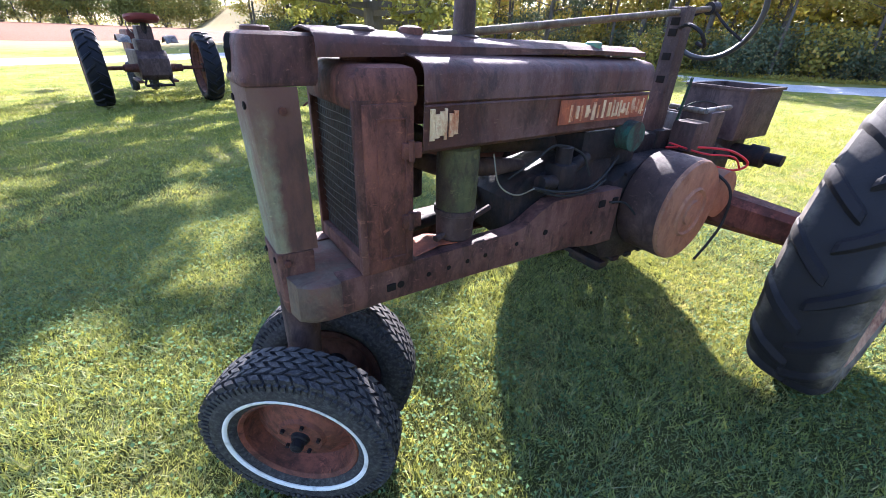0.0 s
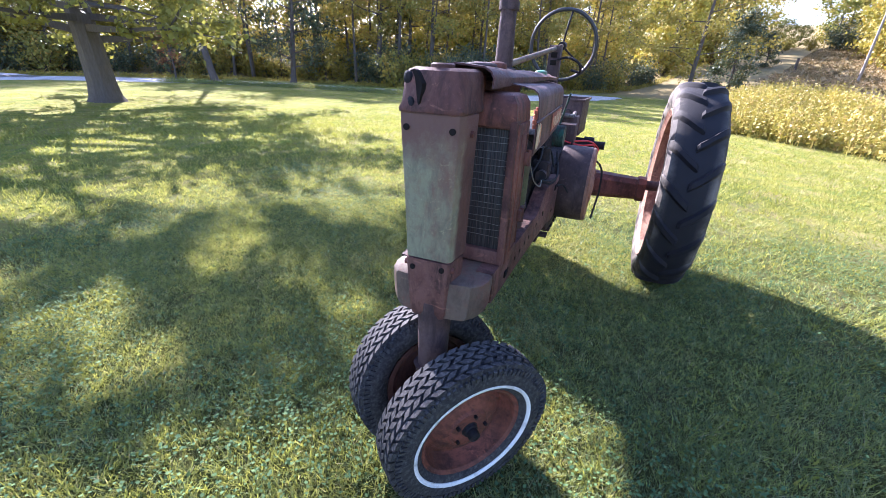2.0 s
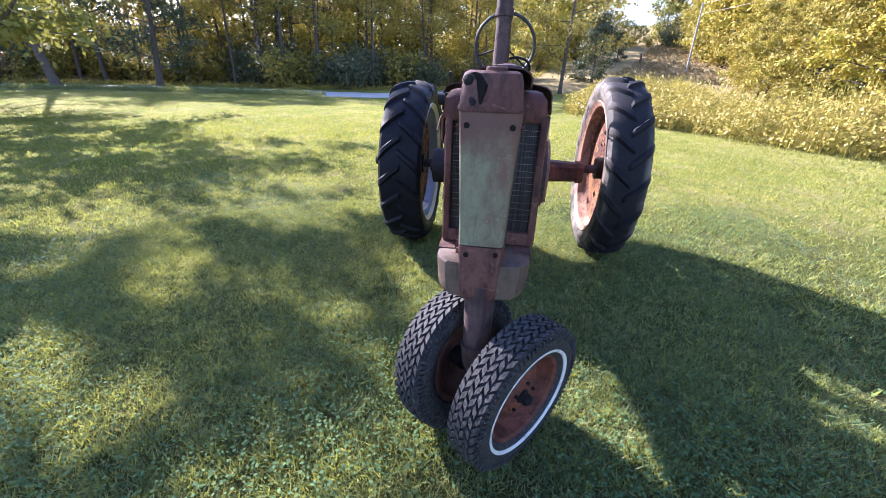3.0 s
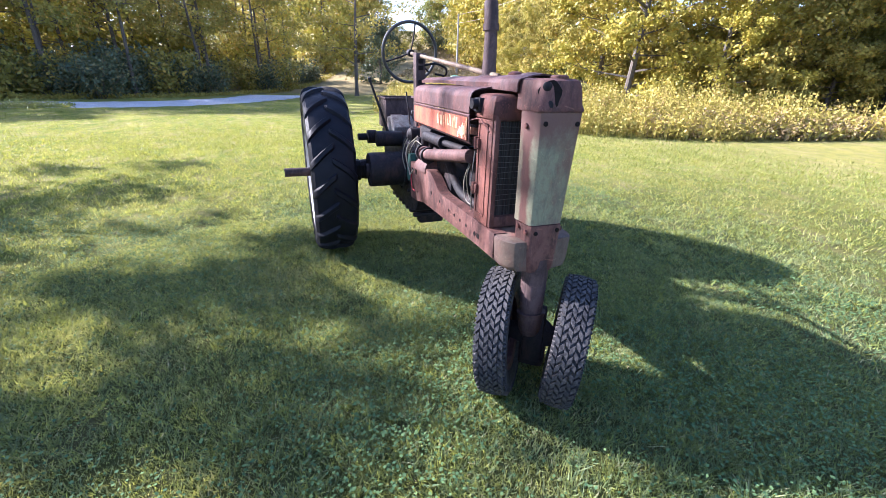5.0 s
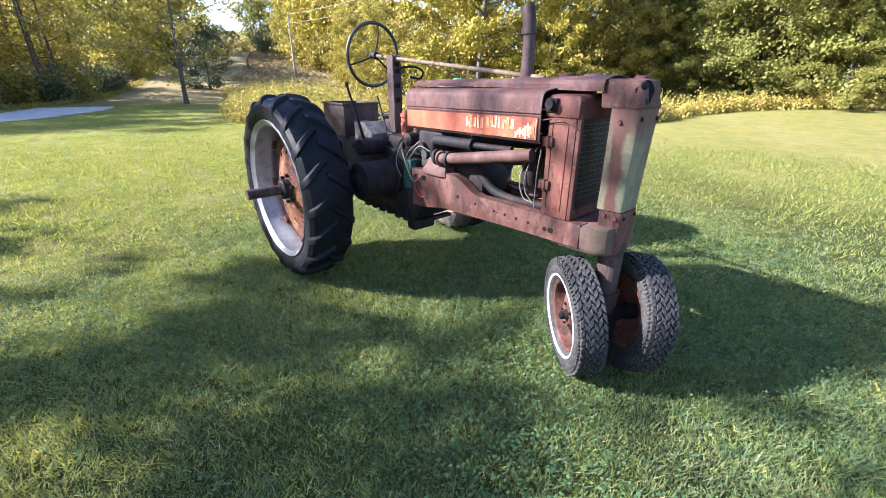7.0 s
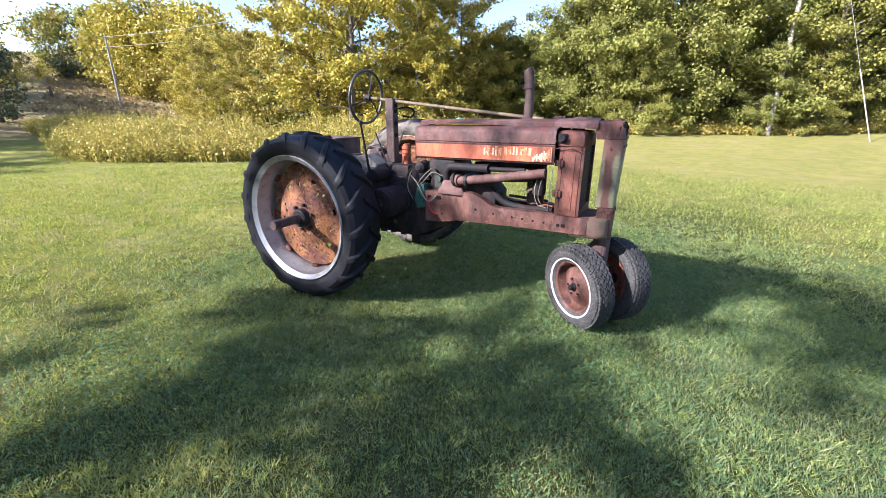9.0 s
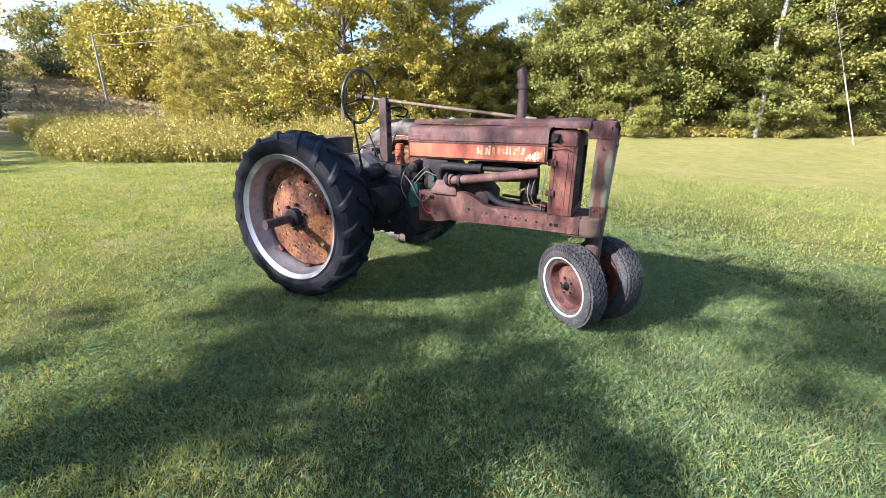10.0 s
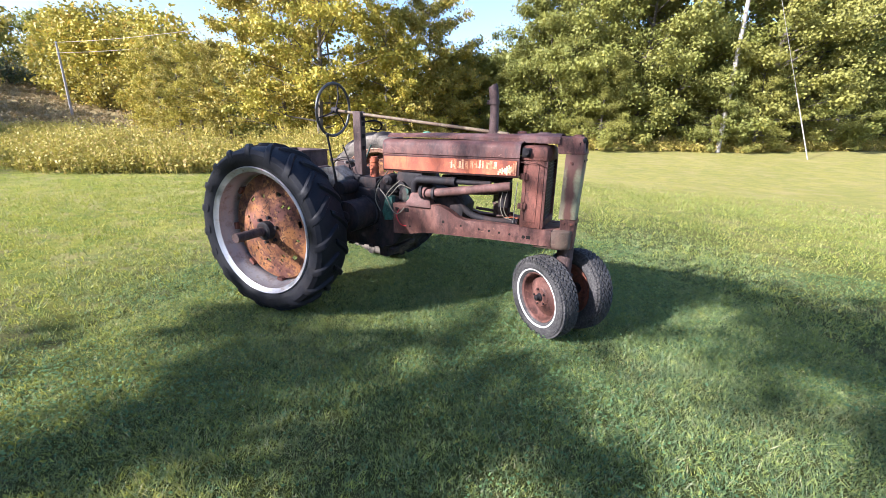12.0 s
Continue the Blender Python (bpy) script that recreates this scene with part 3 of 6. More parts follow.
for turn, stripe, spin, zc in ((0.0, False, 0.2, 0.252), (math.pi - radians(0.8), True, 0.9, 0.268)):
    m = Matrix.Translation(PED) @ Matrix.Rotation(STEER + turn, 4, "Z") @ Matrix.Translation((0, 0.162, zc)) @ Matrix.Rotation(CAMBER, 4, "X") @ Matrix.Diagonal((0.975, 0.88, 0.975, 1)) @ Matrix.Rotation(spin, 4, "Y")
    front_wheel(tractor, m, stripe)

# pedestal with its knuckle and front axle
b = B()
tube(b, [(0.045, 0, 0.30), (0.045, 0, 0.34), (0.045, 0, 0.40), (0.045, 0, 0.42), (0.05, 0, 0.425), (0.055, 0, 0.62), (0.06, 0, 0.70)], [0.042, 0.056, 0.060, 0.068, 0.054, 0.060, 0.064], 28)
part("pedestal_post", b, M_STACK, tractor, "round cast steering post")
b = B()
mk = Matrix.Translation(PED) @ Matrix.Rotation(STEER, 4, "Z")
for s in (1, -1):
    loft(b, [[mk @ Vector((dx * w, s * y, zc + dz * w)) for dx, dz in ((-1, -1), (1, -1), (1, 1), (-1, 1))] for y, w, zc in ((-0.02, 0.055, 0.28), (0.05, 0.05, 0.28), (0.085, 0.036, 0.27), (0.165, 0.024, 0.26))])
box(b, -0.07, 0.055, -0.05, 0.05, 0.14, 0.41, 0.02, m=mk)
box(b, -0.05, 0.05, -0.065, 0.065, 0.10, 0.25, 0.025, m=mk)
part("front_axle", b, M_DARK, tractor, "greasy cast knuckle and stub axles")


def ped_ring(z, hw_front, depth, x0):
    """A U-shaped iron: front face with slightly rounded corners, open to the rear."""
    r = 0.014
    out = [(x0 + depth, hw_front + 0.012), (x0 + r, hw_front + 0.002), (x0 + 0.004, hw_front - 0.004), (x0, hw_front - r)]
    out += [(x, -y) for x, y in reversed(out)]
    inn = [(x0 + depth, hw_front + 0.003), (x0 + r + 0.004, hw_front - 0.008), (x0 + 0.012, hw_front - 0.012), (x0 + 0.012, hw_front - r - 0.008)]
    inn += [(x, -y) for x, y in reversed(inn)]
    return [Vector((x, y + 0.010, z)) for x, y in out + inn[::-1]]


b = B()
loft(b, [ped_ring(z, w, d, x) for z, w, d, x in ((0.872, 0.077, 0.115, -0.002), (1.0, 0.081, 0.115, -0.006), (1.15, 0.087, 0.118, -0.012), (1.30, 0.094, 0.12, -0.018), (1.325, 0.095, 0.12, -0.018))])
part("pedestal_shroud", b, M_GREEN, tractor, "faded green channel-shaped front casting, rust at its bolts")
b = B()
loft(b, [ped_ring(z, w, d, x) for z, w, d, x in ((0.648, 0.060, 0.09, 0.006), (0.668, 0.065, 0.10, 0.0), (0.78, 0.073, 0.10, -0.004), (0.868, 0.077, 0.105, -0.006))])
box(b, 0.012, 0.11, -0.064, 0.064, 0.650, 0.70, 0.008)
part("pedestal_base", b, M_PINK, tractor, "rust-red lower half of the front casting")
for y, z in ((0.080, 1.285), (-0.063, 1.283), (0.060, 0.838), (-0.044, 0.845)):
    b = B()
    tube(b, [(-0.022 if z > 1 else -0.010, y, z), (-0.006, y, z)], 0.0095, 12)
    part("bolt_hole", b, M_HOLE, tractor)
for p, d in (((0.02, 0.087, 0.84), (0, 1, 0.0)), ((0.075, 0.093, 0.85), (0, 1, 0)), ((0.06, 0.108, 1.27), (0, 1, 0)), ((0.02, -0.068, 0.84), (0, -1, 0)), ((0.06, -0.088, 1.27), (0, -1, 0))):
    b = B()
    bolt(b, p, d, 0.011, 0.012)
    part("bolt", b, M_RUST, tractor)

# steering gear housing on top of the pedestal
b = B()
def head(z, hw, x0, x1, r=0.03):
    pts = [(x0, hw - r), (x0 + r * 0.35, hw - r * 0.35), (x0 + r, hw), (x1, hw)]
    return [Vector((x, y * 0.93 + 0.010, z)) for x, y in pts] + [Vector((x, -y * 0.93 + 0.010, z)) for x, y in reversed(pts)]
loft(b, [head(z, w, a, c, r) for z, w, a, c, r in ((1.326, 0.108, -0.022, 0.15, 0.018), (1.336, 0.110, -0.024, 0.155, 0.018), (1.352, 0.105, -0.018, 0.16, 0.024), (1.415, 0.101, -0.012, 0.165, 0.03), (1.436, 0.094, -0.004, 0.165, 0.032), (1.444, 0.078, 0.012, 0.16, 0.03))])
tube(b, [(0.045, 0, 1.44), (0.045, 0, 1.452), (0.045, 0, 1.456)], [0.034, 0.034, 0.028], 20)
part("steering_gear_housing", b, M_PINK, tractor, "rusted cast steering gear housing", sharp=40)
# the opening is a closed plug, its dark inside given by colour alone
b = B()
n = 18
outline = [((0.043 + 0.004 * math.sin(5 * a)) * math.cos(a), (0.052 + 0.003 * math.cos(3 * a)) * math.sin(a)) for a in (2 * math.pi * k / n for k in range(n))]
mp = Matrix.Translation((-0.001, 0.066, 1.386)) @ Matrix.Rotation(radians(62), 4, "Z")
pts = [mp @ Vector((u, 0.0, v)) for u, v in outline]
dn = mp.to_3x3() @ Vector((0, 1, 0))
loft(b, [[p - dn * 0.05 for p in pts], [p + dn * 0.006 for p in pts]])
part("gear_opening", b, M_HOLE, tractor, "dark plug for the hole where the housing cover is missing")
for u, v in ((0.012, 0.030), (0.0, -0.034)):
    b = B()
    p = mp @ Vector((u, 0.004, v))
    tube(b, [p, p + dn * 0.012, p + dn * 0.016], [0.017, 0.017, 0.010], 14)
    part("shaft_stub", b, M_DARK, tractor)

# front bolster
b = B()
def bol(z, hw, grow=0):
    pts = [(0.26, hw), (0.10, hw), (0.055, hw - 0.012), (0.022, hw - 0.04), (0.012, hw - 0.09)]
    return [Vector((x - grow, y, z)) for x, y in pts] + [Vector((x - grow, -y, z)) for x, y in reversed(pts)]
loft(b, [bol(0.655, 0.155), bol(0.665, 0.166), bol(0.685, 0.172), bol(0.775, 0.178), bol(0.788, 0.176), bol(0.793, 0.168)])
part("front_bolster", b, M_BOLSTER, tractor, "cast front bolster, grey-green paint worn to red rust")

# frame rails
for s in (1, -1):
    b = B()
    top = [(0.14, 0.792), (0.80, 0.80), (0.86, 0.812), (0.94, 0.86), (1.0, 0.888), (1.04, 0.893), (1.44, 0.875)]
    bot = [(1.44, 0.63), (1.30, 0.637), (1.14, 0.668), (0.6, 0.682), (0.14, 0.684)]
    y_at = lambda x: 0.176 + 0.022 * min(1, max(0, (x - 0.14) / 1.0))
    outline = top + bot
    b_out = [b.verts.new((x, s * (y_at(x) + 0.004), z)) for x, z in outline]
    b_in = [b.verts.new((x, s * (y_at(x) - 0.012), z)) for x, z in outline]
    fs = [b.faces.new(b_out), b.faces.new(b_in[::-1])]
    n = len(outline)
    fs += [b.faces.new((b_out[i], b_in[i], b_in[(i + 1) % n], b_out[(i + 1) % n])) for i in range(n)]
    bmesh.ops.recalc_face_normals(b, faces=b.faces[:])
    bevelled(b, fs, 0.005)
    # flanges turned inwards
    for run in (top, bot[::-1]):
        secs = [[(x, s * (y_at(x) + 0.003), z - 0.005), (x, s * (y_at(x) + 0.003), z + 0.005), (x, s * (y_at(x) - 0.06), z + 0.005), (x, s * (y_at(x) - 0.06), z - 0.005)] for x, z in run]
        loft(b, secs)
    rail = part("frame_rail", b, M_PINK, tractor, "faded pinkish channel-iron frame rail with bolt holes")
    for x, z, r in ((0.30, 0.728, 0.016), (0.335, 0.728, 0.013), (0.44, 0.735, 0.009), (0.52, 0.738, 0.009), (0.60, 0.742, 0.009), (0.68, 0.745, 0.009), (0.83, 0.755, 0.009), (0.98, 0.77, 0.012), (1.31, 0.832, 0.02), (1.40, 0.832, 0.018), (1.28, 0.70, 0.008)):
        b = B()
        y = s * (y_at(x) + 0.004)
        if r > 0.015:
            box(b, x - r, x + r, y - 0.006, y + 0.0015, z - r * 0.8, z + r * 0.8, 0.003)
        else:
            tube(b, [(x, y - s * 0.006, z), (x, y + s * 0.0015, z)], r, 10)
        part("rail_hole", b, M_HOLE, rail)

# radiator: core in a frame, top tank, side panels
b = B()
box(b, 0.228, 0.30, -0.168, 0.152, 0.85, 1.28, 0.004)
part("radiator_core", b, M_CORE, tractor, "dark grey finned radiator core")
for k in range(15):
    z = 0.90 + k * 0.025
    b = B()
    cable(b, [(0.222 - 0.003 * math.sin(k), -0.165, z + 0.004 * math.sin(k * 2.1)), (0.22, -0.05, z + 0.003 * math.cos(k * 3.3)), (0.219, 0.06, z + 0.004 * math.sin(k * 1.3)), (0.222, 0.148, z)], 0.0009, 4)
    part("screen_wire", b, M_WIRE, tractor)
for k in range(20):
    y = -0.16 + k * 0.0162
    b = B()
    cable(b, [(0.223, y, 0.87), (0.2205, y + 0.003 * math.sin(k * 1.7), 1.0), (0.2205, y - 0.002 * math.sin(k), 1.13), (0.223, y, 1.265)], 0.0008, 4)
    part("screen_wire", b, M_STACK, tractor)
b = B()
for s in (1, -1):
    box(b, 0.205, 0.255, *sorted((s * 0.158 - 0.008, s * 0.182 - 0.008)), 0.80, 1.30, 0.006)
box(b, 0.207, 0.25, -0.17, 0.155, 1.272, 1.31, 0.006)
box(b, 0.207, 0.30, -0.17, 0.155, 0.80, 0.852, 0.006)
part("radiator_frame", b, M_PINK, tractor, "rust-pink radiator surround with rounded corners")
b = B()
loft(b, [[(x0, w, z), (x0 - 0.012, w - 0.03, z), (x0 - 0.016, 0, z), (x0 - 0.012, -w + 0.03, z), (x0, -w, z), (x1, -w - 0.004, z), (x1, 0, z), (x1, w + 0.004, z)]
         for z, w, x0, x1 in ((1.28, 0.184, 0.215, 0.385), (1.30, 0.186, 0.212, 0.388), (1.35, 0.18, 0.215, 0.388), (1.372, 0.165, 0.232, 0.385), (1.378, 0.14, 0.25, 0.37))])
part("radiator_tank", b, M_RUST, tractor, "rust-brown cast radiator top tank")
b = B()
tube(b, [(0.30, 0.0, 1.37), (0.30, 0.0, 1.43)], 0.045, 20)
part("filler_neck", b, M_RUST, tractor)
for s in (1, -1):
    b = B()
    y0 = s * 0.187 - 0.008
    box(b, 0.225, 0.375, *sorted((y0 - s * 0.010, y0)), 0.80, 1.29, 0.004)
    panel = part("radiator_side_panel", b, M_RUST, tractor, "rust-red sheet side panel with a pressed border")
    for x0, x1, z0, z1 in ((0.262, 0.352, 1.248, 1.254), (0.262, 0.352, 0.838, 0.844), (0.262, 0.267, 0.844, 1.248), (0.347, 0.352, 0.844, 1.248)):
        b = B()
        box(b, x0, x1, *sorted((y0 - s * 0.002, y0 + s * 0.004)), z0, z1, 0.001)
        part("pressed_border", b, M_RUST, panel)
    for z in (0.955, 1.165):
        b = B()
        box(b, 0.335, 0.395, *sorted((y0 - s * 0.002, y0 + s * 0.014)), z - 0.022, z + 0.022, 0.005)
        tube(b, [(0.36, y0 + s * 0.012, z - 0.028), (0.36, y0 + s * 0.012, z + 0.028)], 0.009, 10)
        part("hinge", b, M_RUST, panel)
b = B()
cable(b, [(0.395, 0.204, 1.262), (0.30, 0.206, 1.275), (0.222, 0.206, 1.245), (0.20, 0.206, 1.232)], 0.0035)
part("latch_rod", b, M_RUST, tractor)
b = B()
tube(b, [(0.352, 0.17, 1.335), (0.352, 0.225, 1.335)], 0.022, 12)
box(b, 0.325, 0.385, 0.17, 0.20, 1.30, 1.36, 0.006)
part("hose_fitting", b, M_DARK, tractor, "open pipe fitting on the radiator tank")

# hood: sides, top and the raised strip that covers the steering shaft
HX0, HX1, HW0, HW1 = 0.395, 1.575, 0.214, 0.132
def hw(x):
    return HW0 + (HW1 - HW0) * (x - HX0) / (HX1 - HX0)
def worn_plate(b, s, x0, x1, d0, d1):
    """A flake of paint standing on the hood side."""
    z = 1.152 - 0.017 * (x0 - HX0)
    y0, y1 = hw(x0), hw(x1)
    loft(b, [[(x, s * (y + e), z + d) for e, d in ((0.003, d0), (0.0072, d0 + 0.0015), (0.0072, d1 - 0.0015), (0.003, d1))] for x, y in ((x0, y0), (x1, y1))])


xs = [HX0 + (HX1 - HX0) * k / 16 for k in range(17)]
for s in (1, -1):
    for nm, mat, zs, lab in (("hood_side", M_HOOD, ((0.0, -0.012), (0.012, 0.0), (0.12, 0.0), (0.128, 0.004), (0.133, -0.002)), "weathered lower hood side"),
                             ("hood_shoulder", M_HOOD, ((0.134, -0.002), (0.14, 0.004), (0.205, 0.002), (0.225, -0.006), (0.238, -0.024), (0.245, -0.055), (0.252, -0.10)), "rounded upper hood side, purple-brown with rust")):
        b = B()
        grid = []
        for x in xs:
            zb = 1.152 - 0.02 * (x - HX0) / 1.18
            grid.append([(x, s * max(0.0, hw(x) + dy + 0.0015 * math.sin(9 * x + 40 * dz)), zb + dz * (1.0 + 0.03 * (x - HX0))) for dz, dy in zs])
        sheet(b, grid, 0.004)
        part(nm, b, mat, tractor, lab)
    # painted band with the worn lettering patch
    b = B()
    grid = [[(x, s * (hw(x) + 0.0055), 1.152 - 0.017 * (x - HX0) + dz) for dz in (0.016, 0.07, 0.12)] for x in [0.41 + 1.15 * k / 20 for k in range(21)]]
    if s < 0:
        grid = [[(x, s * (hw(x) + 0.0055), 1.152 - 0.017 * (x - HX0) + dz) for dz in (0.040, 0.08, 0.124)] for x in [0.97 + 0.585 * k / 12 for k in range(13)]]
    sheet(b, grid, 0.0015)
    part("painted_band", b, M_ORANGE, tractor, "faded orange paint band along the hood")
    b = B()
    rnd = random.Random(5 + s)
    x, stop = (0.56, 0.93) if s > 0 else (1.03, 1.54)
    while x < stop:
        w = rnd.uniform(0.008, 0.024)
        h0, h1 = rnd.uniform(0.044, 0.06), rnd.uniform(0.098, 0.119)
        worn_plate(b, s, x, x + w, h0, h1)
        if rnd.random() < 0.5:
            h2 = rnd.uniform(h0, h1 - 0.02)
            worn_plate(b, s, x + w, x + w + 0.012, h2, h2 + rnd.uniform(0.008, 0.018))
        x += w + rnd.uniform(0.006, 0.022)
    part("worn_lettering", b, M_CREAM, tractor, "pale flaking bars of worn lettering")
b = B()
for k in range(11):
    x = 0.413 + k * 0.0125
    worn_plate(b, 1, x, x + (0.0125 if k % 4 else 0.008), 0.018 + 0.005 * (k * 7 % 5), 0.115 - 0.0055 * k - 0.006 * (k * 5 % 4))
part("worn_patch", b, M_CREAM, tractor, "pale flaking patch of old paint")
b = B()
for k in range(6):
    x = 0.412 + k * 0.0165
    worn_plate(b, -1, x, x + (0.0158 if k != 3 else 0.009), 0.036 + 0.006 * (k % 3), 0.122 - 0.007 * (k * 5 % 3))
part("worn_patch", b, M_CREAM, tractor, "pale flaking patch of old paint")
b = B()
grid = [[(x, y, 1.404 + 0.006 * (1 - abs(y) / 0.12) + 0.02 * (x - HX0) / 1.18) for y in [-(hw(x) - 0.095) + 2 * (hw(x) - 0.095) * k / 6 for k in range(7)]] for x in xs]
sheet(b, grid, 0.004)
part("hood_top", b, M_HOOD, tractor, "flat hood top")
b = B()
strip_x = [0.15, 0.17, 0.22, 0.30, 0.40, 0.55, 0.70, 0.85, 1.0, 1.15, 1.30, 1.45, 1.55]
grid = []
for i, x in enumerate(strip_x):
    w = 0.118 if x < 0.3 else 0.112 - 0.02 * (x - 0.3)
    zt = 1.452 - 0.022 * max(0, x - 0.2) / 1.35
    zb = 1.392 + 0.022 * max(0, x - 0.2) / 1.35
    zb = min(zb, zt - 0.03)
    dent = 0.004 * math.sin(7 * x)
    grid.append([(x, y, z) for y, z in ((-w, zb), (-w - 0.002, (zb + zt) / 2), (-w + 0.008, zt - 0.012), (-w + 0.03, zt - 0.003 + dent), (-w * 0.4, zt + 0.004), (0, zt + 0.005 + dent), (w * 0.4, zt + 0.004), (w - 0.03, zt - 0.003 - dent), (w - 0.008, zt - 0.012), (w + 0.002, (zb + zt) / 2), (w, zb))])
sheet(b, grid, 0.005)
part("hood_cap_strip", b, M_HOOD, tractor, "raised sheet-metal strip along the hood top, bent open at its front")
for x, y, r, h, mat, nm in ((0.29, -0.03, 0.052, 0.022, M_STACK, "radiator_cap"), (0.455, -0.035, 0.036, 0.03, M_RUST, "filler_cap"), (1.257, -0.045, 0.032, 0.022, M_CAP, "fuel_cap")):
    z = 1.449 - 0.016 * x
    b = B()
    tube(b, [(x, y, z - 0.01), (x, y, z + h * 0.55), (x, y, z + h * 0.8), (x, y, z + h)], [r * 0.94, r, r * 0.9, r * 0.4], 22)
    part(nm, b, mat, tractor, {"fuel_cap": "small green fuel cap"}.get(nm, "rusty round cap"))

# exhaust stack
b = B()
tube(b, [(0.668, 0, 1.42), (0.668, 0, 1.45), (0.668, 0, 1.455), (0.668, 0, 1.60), (0.672, 0, 1.66), (0.675, 0.0, 1.70), (0.685, 0.002, 1.78), (0.688, 0.002, 1.785)], [0.052, 0.052, 0.036, 0.032, 0.031, 0.035, 0.034, 0.030], 24)
tube(b, [(0.673, 0, 1.655), (0.674, 0, 1.685)], 0.039, 20)
box(b, 0.708, 0.728, -0.01, 0.01, 1.655, 1.685, 0.003)
part("exhaust_chimney", b, M_STACK, tractor, "sooty rusted exhaust stack with a clamp")

# steering: shaft over the hood, dash post, wheel
b = B()
tube(b, [(0.55, 0, 1.447), (1.90, 0, 1.585), (2.16, 0, 1.613)], 0.0135, 12)
part("steering_shaft", b, M_ROD, tractor, "long rusty steering shaft above the hood")
b = B()
for s in (1, -1):
    box(b, 1.865, 1.94, *sorted((s * 0.030, s * 0.038)), 0.98, 1.605, 0.003)
box(b, 1.862, 1.872, -0.036, 0.036, 0.98, 1.60, 0.003)
box(b, 1.87, 1.938, -0.03, 0.03, 1.585, 1.603, 0.003)
post = part("dash_post", b, M_STACK, tractor, "upright rusted channel post carrying the steering shaft")
for z in (1.50, 1.545, 1.40, 1.30):
    b = B()
    box(b, 1.858, 1.866, -0.02, 0.02, z - 0.016, z + 0.016, 0.003)
    part("post_slot", b, M_HOLE, post)
b = B()
SW = Matrix.Translation((2.155, 0, 1.613)) @ Matrix.Rotation(radians(-6), 4, "Y")
ring = [SW @ Vector((0.02, 0.222 * math.cos(a), 0.222 * math.sin(a))) for a in (2 * math.pi * k / 48 for k in range(48))]
tube(b, ring + [ring[0]], 0.0125, 10, False)
sw = part("steering_wheel", b, M_WHEELRIM, tractor, "black three-spoke steering wheel")
b = B()
tube(b, [SW @ Vector((-0.03, 0, 0)), SW @ Vector((0.03, 0, 0))], 0.028, 18)
part("wheel_hub", b, M_DARK, sw)
for a in (1.75, 1.75 + 2.094, 1.75 + 4.189):
    b = B()
    cable(b, [SW @ Vector((0.0, 0.02 * math.cos(a), 0.02 * math.sin(a))), SW @ Vector((-0.01, 0.11 * math.cos(a), 0.11 * math.sin(a))), SW @ Vector((0.02, 0.22 * math.cos(a), 0.22 * math.sin(a)))], 0.0065, 8)
    part("spoke", b, M_DARK, sw)
b = B()
cable(b, [(1.86, -0.03, 1.52), (1.80, -0.10, 1.53), (1.78, -0.17, 1.50), (1.82, -0.18, 1.45), (1.87, -0.12, 1.46)], 0.008, 8)
part("throttle_lever", b, M_DARK, tractor, "bent dark throttle lever")

# engine: crankcase, block, pulley, flywheel
b = B()
prism(b, [(1.38, 0.60), (1.46, 0.50), (1.62, 0.46), (2.30, 0.47), (2.52, 0.56), (2.52, 0.92), (2.30, 0.99), (1.62, 0.97), (1.42, 0.90)], "y", -0.165, 0.165, 0.02)
gear_case = part("transmission_case", b, M_DARK, tractor, "oil-black cast gear case")
for k in range(7):
    b = B()
    box(b, 1.45 + 0.11 * k, 1.50 + 0.11 * k, -0.175, 0.175, 0.455 + 0.004 * (k % 2), 0.48, 0.004)
    part("case_rib", b, M_DARK, gear_case)
for k in range(5):
    for s in (1, -1):
        b = B()
        bolt(b, (1.50 + 0.2 * k, s * 0.165, 0.93 - 0.02 * (k % 2)), (0, s, 0), 0.012, 0.012)
        part("case_bolt", b, M_DARK, gear_case)
b = B()
prism(b, [(0.86, 0.72), (1.44, 0.66), (1.44, 1.0), (1.30, 1.04), (0.92, 0.98), (0.84, 0.90)], "y", -0.12, 0.12, 0.02)
part("engine_block", b, M_DARK, tractor, "greasy horizontal engine block")
b = B()
box(b, 1.20, 1.44, -0.13, 0.14, 1.0, 1.13, 0.02)
box(b, 1.44, 1.62, -0.11, 0.13, 0.95, 1.08, 0.02)
part("valve_cover", b, M_DARK, tractor, "oily dark cast cover")
CX, CZ = 1.735, 0.772
b = B()
tube(b, [(CX, 0.16, CZ), (CX, 0.20, CZ), (CX, 0.205, CZ), (CX, 0.44, CZ), (CX, 0.452, CZ), (CX, 0.455, CZ)], [0.14, 0.14, 0.128, 0.128, 0.126, 0.11], 40)
pulley = part("belt_pulley", b, M_DARK, tractor, "dark iron belt pulley")
b = B()
tube(b, [(CX, 0.44, CZ), (CX, 0.475, CZ), (CX, 0.48, CZ)], [0.05, 0.05, 0.04], 20)
part("clutch_hub", b, M_DARK, pulley)
b = B()
tube(b, [(CX + 0.13, 0.16, CZ + 0.21), (CX + 0.13, 0.36, CZ + 0.21)], 0.058, 20)
part("side_canister", b, M_DARK, tractor)
b = B()
tube(b, [(CX, -0.16, CZ), (CX, -0.17, CZ), (CX, -0.18, CZ), (CX, -0.345, CZ), (CX, -0.36, CZ)], [0.19, 0.235, 0.241, 0.241, 0.236], 56)
fly = part("flywheel_housing", b, M_STACK, tractor, "dark sheet drum round the flywheel")
b = B()
